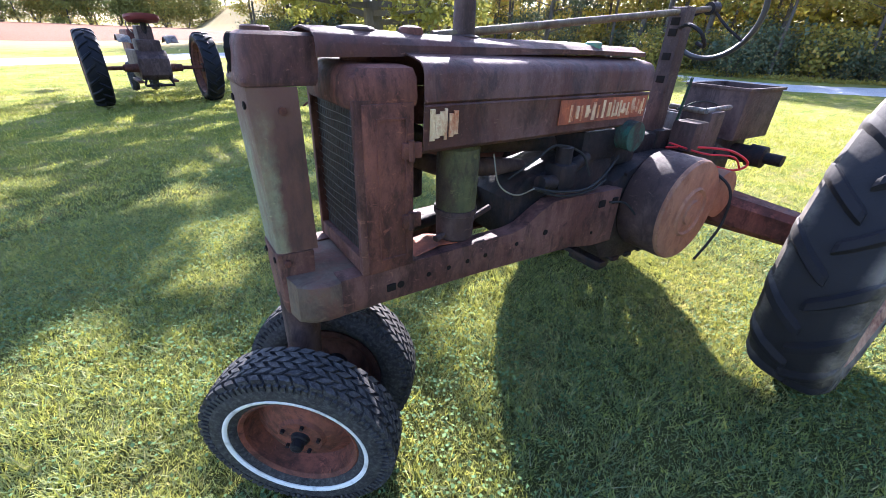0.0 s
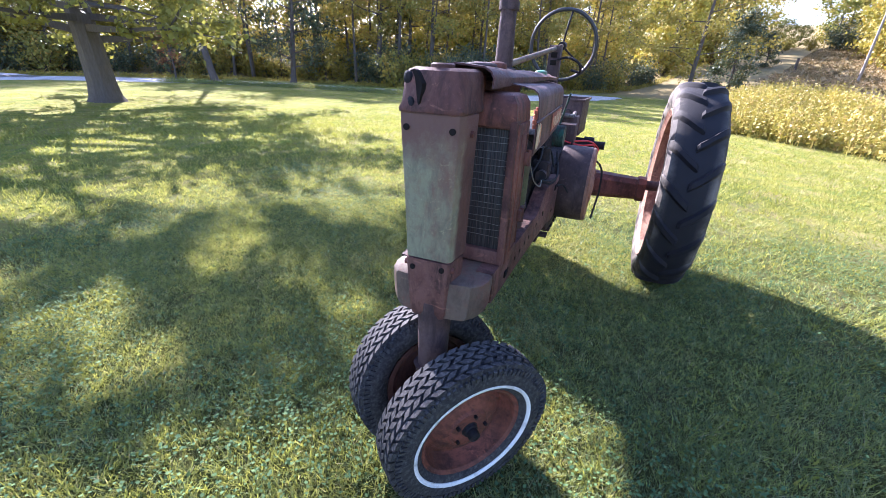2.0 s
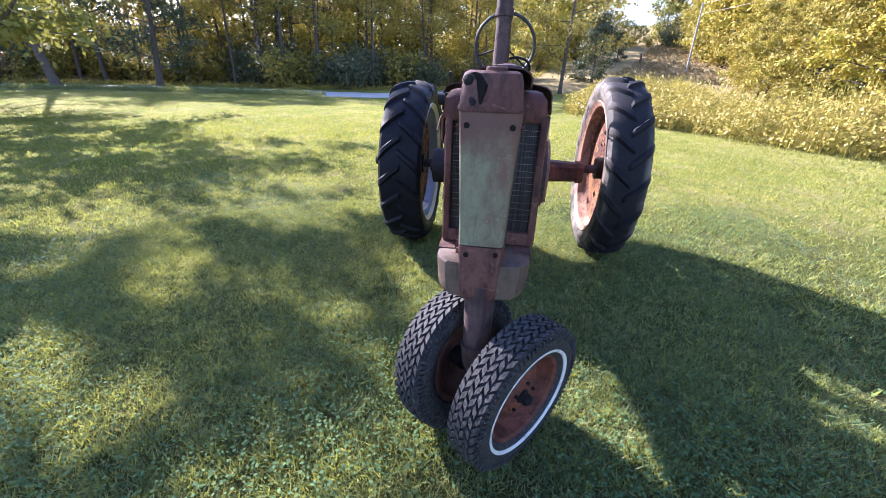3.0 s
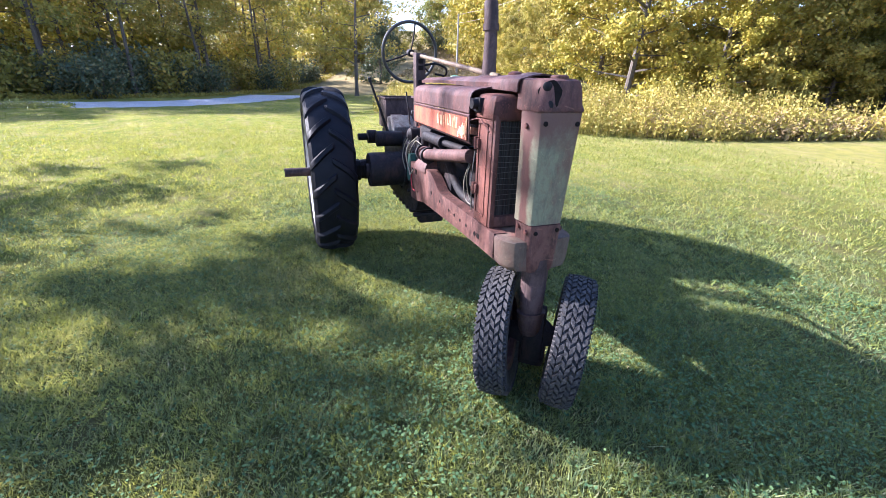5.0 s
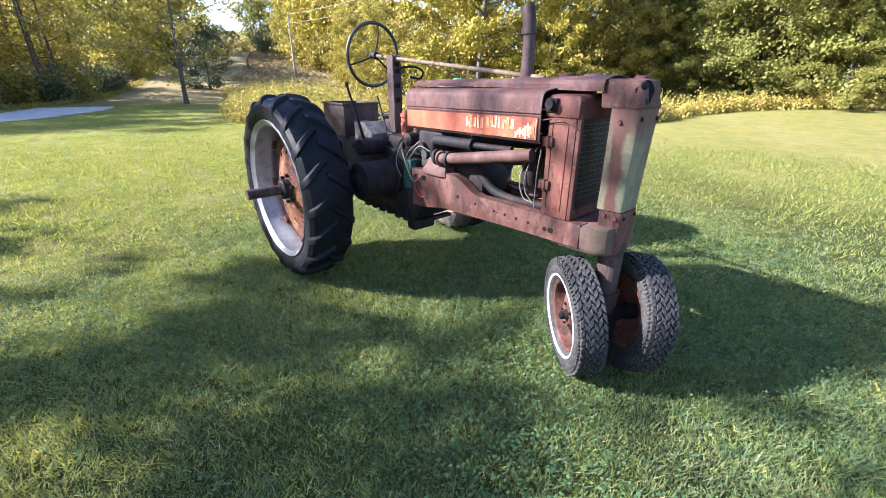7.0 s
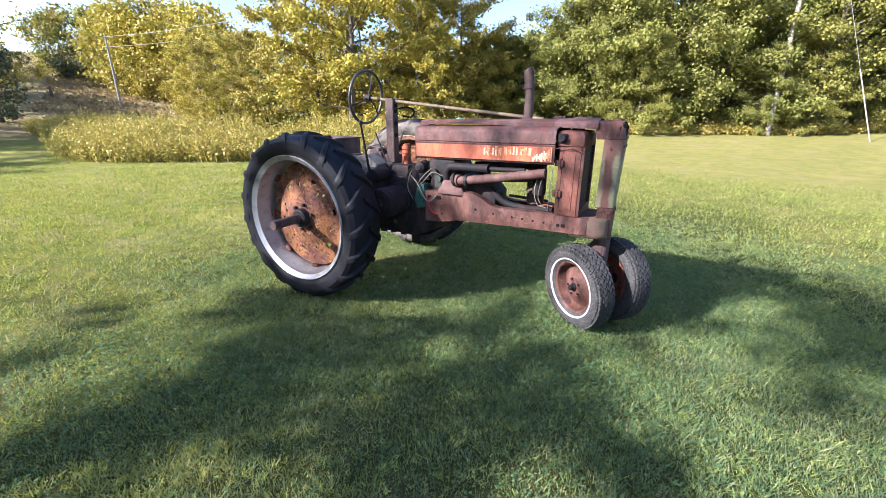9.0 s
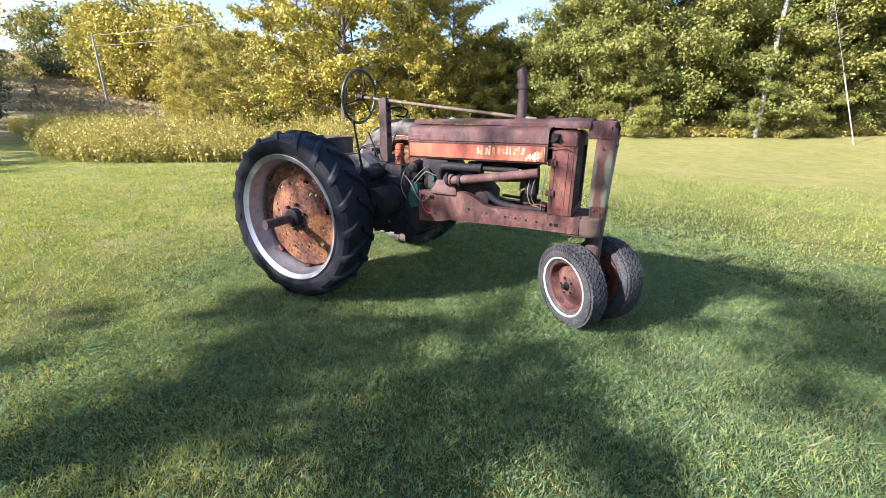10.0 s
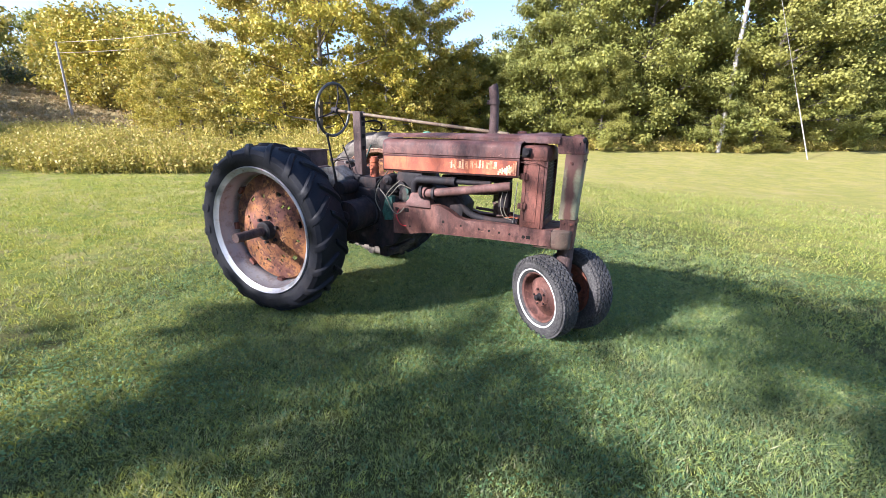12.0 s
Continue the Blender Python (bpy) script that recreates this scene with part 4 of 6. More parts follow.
mf = Matrix.Translation((CX, 0, CZ)) @ Matrix.Rotation(math.pi, 4, "Z")
prof = [(0.237, 0.350), (0.238, 0.364), (0.232, 0.374), (0.222, 0.377), (0.118, 0.379), (0.108, 0.389), (0.098, 0.379), (0.06, 0.382), (0.056, 0.392), (0.02, 0.394), (0.003, 0.394)]
lathe(b, prof, 56)
for v in b.verts:
    v.co = mf @ v.co
part("flywheel_face", b, M_TAN, fly, "round rust-tan face with a raised ring")
b = B()
tube(b, [(CX + 0.34, -0.16, CZ + 0.02), (CX + 0.34, -0.36, CZ + 0.02), (CX + 0.34, -0.365, CZ + 0.02)], [0.12, 0.12, 0.10], 30)
part("brake_drum", b, M_TAN, tractor, "round rusty brake drum")

# pipes on the right
b = B()
tube(b, smooth_path([(1.20, 0.15, 0.99), (1.15, 0.19, 0.985), (1.08, 0.20, 0.99), (0.75, 0.195, 1.04), (0.46, 0.17, 1.085)], 5), 0.034, 16)
tube(b, [(1.165, 0.185, 0.985), (1.12, 0.20, 0.985)], 0.045, 16)
part("exhaust_pipe", b, M_PIPE, tractor, "thick pinkish rusted pipe beside the engine")
b = B()
tube(b, smooth_path([(1.27, 0.13, 0.93), (1.27, 0.14, 1.02), (1.24, 0.15, 1.075), (1.17, 0.155, 1.085), (0.92, 0.15, 1.085)], 5), 0.032, 16)
tube(b, [(0.92, 0.15, 1.085), (0.62, 0.14, 1.09)], 0.019, 12)
tube(b, [(0.935, 0.15, 1.085), (0.90, 0.15, 1.085)], 0.037, 16)
part("intake_pipe", b, M_DARK, tractor, "dark elbow pipe")
b = B()
tube(b, [(0.52, 0.09, 0.92), (0.52, 0.09, 1.10)], [0.05, 0.05], 18)
part("oil_filter", b, M_DARK, tractor)
b = B()
tube(b, smooth_path([(0.93, 0.10, 0.96), (0.86, 0.095, 0.885), (0.77, 0.09, 0.825), (0.62, 0.08, 0.80), (0.42, 0.05, 0.80)], 5), 0.026, 14)
part("lower_hose", b, M_DARK, tractor, "black lower radiator hose")
b = B()
tube(b, smooth_path([(1.1, -0.05, 1.08), (0.85, -0.03, 1.10), (0.6, -0.02, 1.12), (0.40, 0, 1.2)], 5), 0.032, 14)
part("upper_hose", b, M_DARK, tractor)
b = B()
tube(b, [(0.50, -0.13, 0.828), (0.62, -0.10, 0.84), (0.80, -0.05, 0.86)], 0.012, 10)
part("brace_rod", b, M_STACK, tractor)
b = B()
sheet(b, [[(0.40, -0.16, 0.80), (0.40, -0.05, 0.80)], [(0.50, -0.16, 0.82), (0.50, -0.05, 0.815)], [(0.58, -0.15, 0.805), (0.57, -0.06, 0.80)]], 0.003)
part("torn_tray", b, M_ORANGE, tractor, "torn orange-rust sheet tray")
b = B()
loft(b, [[(x, y, z) for x, y in ((1.11 - g, 0.10), (1.30 + g, 0.10), (1.30 + g, 0.185 + g), (1.27 + g, 0.20 + g), (1.14 - g, 0.20 + g), (1.11 - g, 0.185 + g))] for z, g in ((0.872, 0.02), (0.90, 0.018), (0.925, 0.0), (0.965, -0.012), (0.975, -0.022))])
part("manifold_block", b, M_PIPE, tractor, "pinkish rusted cast manifold block")
for x in (1.05, 1.155):
    b = B()
    tube(b, [(x, 0.195, 0.987 + 0.004 * (x > 1.1)), (x + 0.022, 0.195, 0.986)], 0.05, 18)
    part("pipe_clamp", b, M_DARK, tractor, "dark clamp round the pipe")
b = B()
tube(b, smooth_path([(0.98, -0.02, 1.0), (0.80, 0.0, 1.01), (0.62, 0.02, 1.03), (0.50, 0.03, 1.07)], 5), [0.02, 0.026, 0.03, 0.034, 0.036, 0.036, 0.036, 0.036, 0.036, 0.036, 0.036, 0.036, 0.034, 0.032, 0.03, 0.028], 14)
part("inner_pipe", b, M_STACK, tractor)
# air cleaner on the left
b = B()
tube(b, [(0.60, -0.10, 0.91), (0.60, -0.10, 0.92), (0.60, -0.10, 1.13), (0.60, -0.10, 1.15)], [0.066, 0.07, 0.072, 0.05], 26)
cleaner = part("air_cleaner", b, M_CAN, tractor, "olive-green upright air cleaner can")
b = B()
tube(b, [(0.60, -0.10, 0.80), (0.60, -0.10, 0.815), (0.60, -0.10, 0.90), (0.60, -0.10, 0.905), (0.60, -0.10, 0.922)], [0.05, 0.066, 0.068, 0.076, 0.076], 26)
part("oil_cup", b, M_STACK, cleaner, "dark oil cup below the can")
b = B()
box(b, 1.02, 1.12, -0.19, -0.10, 0.93, 1.03, 0.018)
tube(b, [(1.07, -0.15, 1.0), (1.07, -0.15, 1.09)], 0.032, 16)
tube(b, [(1.02, -0.16, 0.96), (0.94, -0.165, 0.97)], 0.028, 16)
tube(b, [(1.12, -0.15, 1.0), (1.22, -0.14, 1.03)], 0.026, 16)
part("carburettor", b, M_DARK, tractor, "dirty carburettor")
b = B()
tube(b, [(1.46, -0.08, 1.10), (1.46, -0.19, 1.10)], 0.062, 20)
part("magneto", b, M_BLUEGREEN, tractor, "green-painted round magneto")
b = B()
tube(b, [(1.38, 0.02, 1.02), (1.38, 0.17, 1.02)], 0.035, 16)
tube(b, [(1.50, 0.05, 1.06), (1.50, 0.19, 1.06), (1.50, 0.21, 1.06)], [0.045, 0.045, 0.02], 18)
part("starter_motor", b, M_DARK, tractor)
b = B()
tube(b, [(1.335, 0.12, 0.98), (1.335, 0.18, 0.98)], 0.03, 14)
box(b, 1.30, 1.37, 0.11, 0.175, 0.90, 0.96, 0.012)
part("fuel_bowl", b, M_BLUEGREEN, tractor)

b = B()
prism(b, [(1.43, 0.74), (1.53, 0.72), (1.55, 0.80), (1.51, 0.93), (1.45, 0.93)], "y", 0.13, 0.205, 0.012)
part("governor_housing", b, M_BLUEGREEN, tractor, "oily green-painted governor casting")
b = B()
box(b, 1.56, 1.66, -0.10, 0.10, 0.36, 0.47, 0.02)
part("clutch_pan", b, M_DARK, tractor, "black oily pan under the gear case")
for x, z in ((1.46, 0.70), (1.40, 0.66), (1.62, 0.62), (1.84, 0.60)):
    b = B()
    bolt(b, (x, 0.165, z), (0, 1, 0), 0.013, 0.016)
    part("case_bolt", b, M_DARK, gear_case)

# cables
for nm, mat, r, pts in (
    ("cable", M_PALE, 0.005, [(1.62, 0.16, 1.0), (1.50, 0.22, 0.93), (1.44, 0.215, 0.82), (1.38, 0.225, 0.80), (1.33, 0.21, 0.85)]),
    ("cable", M_PALE, 0.004, [(1.50, 0.20, 0.91), (1.44, 0.20, 0.97), (1.38, 0.18, 1.03), (1.30, 0.15, 1.0)]),
    ("cable", M_PALE, 0.004, [(1.52, 0.20, 0.92), (1.46, 0.21, 0.99), (1.40, 0.16, 1.06)]),
    ("cable", M_PALE, 0.004, [(1.58, 0.05, 1.12), (1.59, 0.18, 1.02), (1.60, 0.22, 0.90), (1.56, 0.21, 0.80)]),
    ("cable", M_CABLE, 0.006, [(1.55, 0.0, 1.10), (1.58, 0.15, 1.07), (1.62, 0.20, 0.98), (1.58, 0.20, 0.88)]),
    ("cable", M_CABLE, 0.0055, [(0.90, -0.17, 0.96), (1.0, -0.21, 0.94), (1.15, -0.22, 0.93), (1.28, -0.20, 0.96), (1.40, -0.17, 1.02)]),
    ("cable", M_CABLE, 0.005, [(0.92, -0.17, 0.95), (1.02, -0.21, 0.92), (1.18, -0.215, 0.915), (1.30, -0.20, 0.94)]),
    ("cable", M_CABLE, 0.0045, [(0.80, -0.14, 1.0), (0.90, -0.16, 1.06), (1.02, -0.15, 1.10), (1.15, -0.17, 1.06), (1.20, -0.19, 0.97)]),
    ("cable", M_CABLE, 0.005, [(1.36, -0.205, 0.83), (1.44, -0.23, 0.82), (1.50, -0.26, 0.76), (1.53, -0.29, 0.72)]),
    ("cable", M_PALE, 0.0028, [(0.72, -0.14, 1.10), (0.73, -0.17, 1.0), (0.80, -0.19, 0.955), (0.90, -0.18, 0.96)]),
    ("ignition_cable", M_RED, 0.006, [(1.90, -0.10, 0.99), (2.02, -0.20, 1.0), (2.15, -0.30, 0.99), (2.24, -0.36, 0.93), (2.15, -0.33, 0.90), (2.0, -0.22, 0.94)]),
    ("ignition_cable", M_RED, 0.005, [(1.88, -0.12, 1.02), (2.0, -0.24, 0.98), (2.12, -0.33, 0.97), (2.20, -0.35, 0.90)]),
    ("hanging_cable", M_CABLE, 0.007, [(1.98, -0.22, 0.95), (2.0, -0.40, 0.86), (2.0, -0.43, 0.70), (1.95, -0.42, 0.58), (1.88, -0.41, 0.50)]),
    ("cable", M_RED, 0.004, [(1.385, 0.206, 0.83), (1.40, 0.212, 0.77), (1.36, 0.215, 0.71), (1.31, 0.212, 0.70)]),
    ("cable", M_PALE, 0.003, [(0.47, 0.12, 1.12), (0.49, 0.17, 1.0), (0.50, 0.16, 0.90), (0.46, 0.15, 0.84)]),
    ("cable", M_PALE, 0.003, [(0.52, 0.14, 1.06), (0.53, 0.17, 0.95), (0.50, 0.17, 0.86), (0.44, 0.16, 0.84)]),
    ("cable", M_WIRE, 0.0035, [(0.41, 0.17, 1.12), (0.415, 0.18, 1.0), (0.42, 0.175, 0.90), (0.425, 0.17, 0.82)]),
    ("cable", M_CABLE, 0.005, [(2.0, -0.05, 1.16), (2.1, -0.10, 1.20), (2.25, -0.12, 1.18), (2.32, -0.12, 1.12)]),
):
    b = B()
    cable(b, pts, r)
    part(nm, b, mat, tractor, {"ignition_cable": "bright red cable", "hanging_cable": "black cable hanging loose below the drum"}.get(nm, ""))

# controls and boxes behind the engine
b = B()
box(b, 1.66, 1.86, -0.06, 0.12, 0.96, 1.06, 0.015)
box(b, 1.86, 1.98, -0.07, 0.07, 0.96, 1.07, 0.015)
part("control_housing", b, M_DARK, tractor, "greasy control housing below the post")
b = B()
for k in range(5):
    tube(b, [(1.74, 0.02, 1.06 + 0.032 * k), (1.74, 0.02, 1.085 + 0.032 * k)], 0.042 - 0.003 * (k % 2), 16)
tube(b, [(1.74, 0.02, 1.05), (1.74, 0.02, 1.23)], 0.03, 14)
part("ribbed_column", b, M_ORANGE, tractor, "orange-rust ribbed column beside the post")
b = B()
prism(b, [(1.93, 0.96), (2.20, 0.96), (2.20, 1.12), (2.06, 1.14), (1.93, 1.06)], "y", 0.02, 0.20, 0.012)
part("tin_cover", b, M_GREY, tractor, "bent dusty tin cover")
b = B()
box(b, 2.20, 2.27, 0.05, 0.16, 0.93, 1.13, 0.008)
part("bracket_plate", b, M_STACK, tractor, "upright dark bracket plate")
for x0, x1, y0, y1, z1 in ((2.08, 2.22, -0.19, -0.06, 1.16), (1.94, 2.06, -0.20, -0.08, 1.12)):
    b = B()
    box(b, x0, x1, y0, y1, 0.98, z1, 0.01)
    part("metal_case", b, M_STACK, tractor, "dark metal case on the gear case")
b = B()
tube(b, [(2.06, -0.16, 1.165), (2.36, -0.14, 1.165)], 0.014, 12)
tube(b, [(2.06, 0.02, 1.165), (2.06, -0.16, 1.165)], 0.014, 12)
part("hand_rail", b, M_GREY, tractor)
b = B()
tube(b, [(1.99, 0.235, 1.0), (1.965, 0.31, 1.22), (1.936, 0.38, 1.405)], [0.011, 0.009, 0.008], 10)
tube(b, [(1.94, 0.375, 1.395), (1.934, 0.383, 1.425)], [0.013, 0.012], 10)
part("shift_lever", b, M_CABLE, tractor, "thin black lever leaning outward")
b = B()
tube(b, [(1.93, 0.07, 1.08), (2.037, 0.07, 1.322)], 0.006, 8)
part("choke_rod", b, M_DARK, tractor)
b = B()
tube(b, [(1.95, -0.09, 1.12), (1.88, -0.14, 1.32)], 0.007, 8)
part("choke_rod", b, M_BLUEGREEN, tractor)
b = B()
for s in (1, -1):
    tube(b, [(2.62, s * 0.02, 0.90), (2.62, s * 0.22, 0.90), (2.62, s * 0.22, 0.90), (2.62, s * 0.30, 0.90), (2.62, s * 0.305, 0.90), (2.62, s * 0.39, 0.90)], [0.05, 0.05, 0.062, 0.06, 0.032, 0.032], 18)
part("rock_shaft", b, M_DARK, tractor, "dark cross shaft behind the gear case")
b = B()
prism(b, [(2.30, 0.85), (2.75, 0.85), (2.75, 0.97), (2.30, 1.0)], "y", -0.13, 0.13, 0.012)
part("rear_support", b, M_DARK, tractor, "dark rear casting")
b = B()
mb = Matrix.Translation((2.44, -0.015, 0.985)) @ Matrix.Rotation(radians(-2), 4, "Z")
X, Y, Z, t = 0.40, 0.165, 0.275, 0.006
seat_box = thing("seat_box", "", "")
seat_box.parent = tractor
tagged(seat_box, "open rusty sheet-metal box at the seat")
b.free()
for args in ((0, X, -Y, Y, 0, t), (0, t, -Y, Y, t, Z), (X - t, X, -Y, Y, t, Z), (t, X - t, -Y, -Y + t, t, Z), (t, X - t, Y - t, Y, t, Z)):
    b = B()
    box(b, *args, 0.002, m=mb)
    part("box_panel", b, M_STACK, seat_box)
for args in ((-0.012, -0.001, -Y - 0.012, Y + 0.012, Z - 0.015, Z), (X + 0.001, X + 0.012, -Y - 0.012, Y + 0.012, Z - 0.015, Z), (0, X, -Y - 0.012, -Y - 0.001, Z - 0.015, Z), (0, X, Y + 0.001, Y + 0.012, Z - 0.015, Z)):
    b = B()
    box(b, *args, 0.002, m=mb)
    part("box_lip", b, M_STACK, seat_box)


# ---- ground ----
def smooth01(a, b, v):
    t = min(1.0, max(0.0, (v - a) / (b - a)))
    return t * t * (3 - 2 * t)


def tilt(x):
    """The lawn falls a little towards the tractor's nose."""
    return 0.022 * (np.clip(x, -5.0, 2.27) - 2.27)


def gz(x, y):
    """Height of the land: flat lawn, rising a little behind the weeds and up a hill beyond the road."""
    z = tilt(x) + 0.8 * smooth01(8, 27, -y) * smooth01(12, 2, x)
    z += 1.1 * smooth01(37, 47, x) * smooth01(4, -8, y)
    r = math.hypot(x, y)
    z += 0.11 * min(70.0, max(0.0, r - 37)) * smooth01(14, 30, x) * smooth01(-4, 8, y)
    d = max(0.0, x - 46)
    z += 0.13 * d * smooth01(10, -8, y + 0.1 * d) if d < 130 else 0.13 * 130 * smooth01(10, -8, y + 13)
    return z


b = B()
radii = [0.0] + [0.5 * k for k in range(1, 25)] + [12.5 + 1.2 * k for k in range(30)] + [50, 55, 61, 68, 76, 86, 98, 112, 130, 150, 180, 230, 320, 500, 900, 1800]
SEG = 180
prev = None
for r in radii[1:]:
    ring = [b.verts.new((r * math.cos(a), r * math.sin(a), gz(r * math.cos(a), r * math.sin(a)) - 0.025 * smooth01(16, 9, r))) for a in (2 * math.pi * k / SEG for k in range(SEG))]
    if prev is None:
        b.faces.new(ring)
    else:
        for k in range(SEG):
            b.faces.new((prev[k], ring[k], ring[(k + 1) % SEG], prev[(k + 1) % SEG]))
    prev = ring
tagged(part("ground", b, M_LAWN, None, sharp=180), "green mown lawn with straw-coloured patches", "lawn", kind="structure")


def ribbon(name, line, width, material, lift, label, category):
    pts = smooth_path([(x, y, 0) for x, y in line], 10)
    rnd = random.Random(len(line))
    b = B()
    rows = []
    for i, p in enumerate(pts):
        d = (pts[min(i + 1, len(pts) - 1)] - pts[max(i - 1, 0)]).normalized()
        side = Vector((-d.y, d.x, 0))
        rows.append([b.verts.new((q.x, q.y, gz(q.x, q.y) + lift - (0.05 if abs(w) == 1 else 0))) for w in (-1, -0.92, -0.4, 0, 0.4, 0.92, 1) for q in (p + side * (width * 0.5 * w + (rnd.uniform(-0.18, 0.18) if abs(w) > 0.9 else 0)),)])
    for a, c in zip(rows, rows[1:]):
        for i in range(len(a) - 1):
            b.faces.new((a[i], a[i + 1], c[i + 1], c[i]))
    return tagged(part(name, b, material, None, sharp=180), label, category, kind="structure")


ribbon("road", [(-80, 18), (-30, 20), (-4, 22.5), (4, 25.5), (10, 28), (15, 25.5), (19.3, 19.5), (21, 13), (21.5, 7.5), (23.5, 4.8), (27, 2.6), (31, 1.6)], 3.7, M_GRAVEL, 0.03, "pale grey gravel road curving round the lawn", "road")
ribbon("driveway", [(9.5, 28.5), (10, 36), (14, 52), (24, 75)], 5.5, M_GRAVEL, 0.09, "pale gravel drive leading away", "road")
b = B()
for a, c in (((-160, 42), (16, 150)),):
    nx, ny = 24, 14
    vs = [[b.verts.new((a[0] + (c[0] - a[0]) * i / nx, a[1] + (c[1] - a[1]) * j / ny, (-0.2 if j == 0 else 0.05 + 0.03 * ((i * 7 + j * 3) % 3)))) for j in range(ny + 1)] for i in range(nx + 1)]
    for i in range(nx):
        for j in range(ny):
            b.faces.new((vs[i][j], vs[i + 1][j], vs[i + 1][j + 1], vs[i][j + 1]))
tagged(part("field", b, M_FIELD, None, sharp=180), "tan harvested field beyond the road", "field", kind="structure")


# ---- plants ----
def quads_mesh(name, verts, material, per=4):
    """A mesh of many separate faces of per corners each, from an array of corner points."""
    verts = np.asarray(verts, dtype=np.float32).reshape(-1, 3)
    n = len(verts) // per
    me = bpy.data.meshes.new(name)
    me.vertices.add(len(verts))
    me.vertices.foreach_set("co", verts.ravel())
    me.loops.add(len(verts))
    me.loops.foreach_set("vertex_index", np.arange(len(verts), dtype=np.int32))
    me.polygons.add(n)
    me.polygons.foreach_set("loop_start", np.arange(0, len(verts), per, dtype=np.int32))
    me.update(calc_edges=True)
    me.materials.append(material)
    return me


def leaf_corners(rng, centres, size, facing=None):
    """Kite-shaped leaves at centres; with facing, each one's upper side is turned roughly that way."""
    n = len(centres)
    up = rng.normal(size=(n, 3)) * 0.85
    up += facing if facing is not None else np.array([0, 0, 0.6])
    up /= np.linalg.norm(up, axis=1)[:, None] + 1e-9
    u = rng.normal(size=(n, 3))
    u[:, 2] -= 0.5
    u -= up * (u * up).sum(1)[:, None]
    u /= np.linalg.norm(u, axis=1)[:, None] + 1e-9
    v = np.cross(up, u)
    s = (size * rng.uniform(0.6, 1.35, n))[:, None]
    return np.stack([centres - u * s * 0.5, centres - u * s * 0.02 + v * s * 0.34, centres + u * s * 0.55, centres - u * s * 0.02 - v * s * 0.34], 1)


def clumped(rng, spots, weights, count, spread, flat=0.75):
    """Places for leaves in lumps round the spots, thickest at each lump's skin, and the way each leaf faces."""
    pick = rng.choice(len(spots), size=count, p=weights / weights.sum())
    d = rng.normal(size=(count, 3))
    d /= np.linalg.norm(d, axis=1)[:, None]
    own = rng.uniform(0.65, 1.35, len(spots))[pick]
    r = spread * 1.45 * own * rng.random(count) ** 0.45 * np.where(rng.random(count) < 0.35, rng.uniform(1.0, 1.9, count), 1.0)
    cent = spots[pick] + d * r[:, None] * np.array([1, 1, flat])
    return cent, d * 0.9 + np.array([0, 0, 0.5])


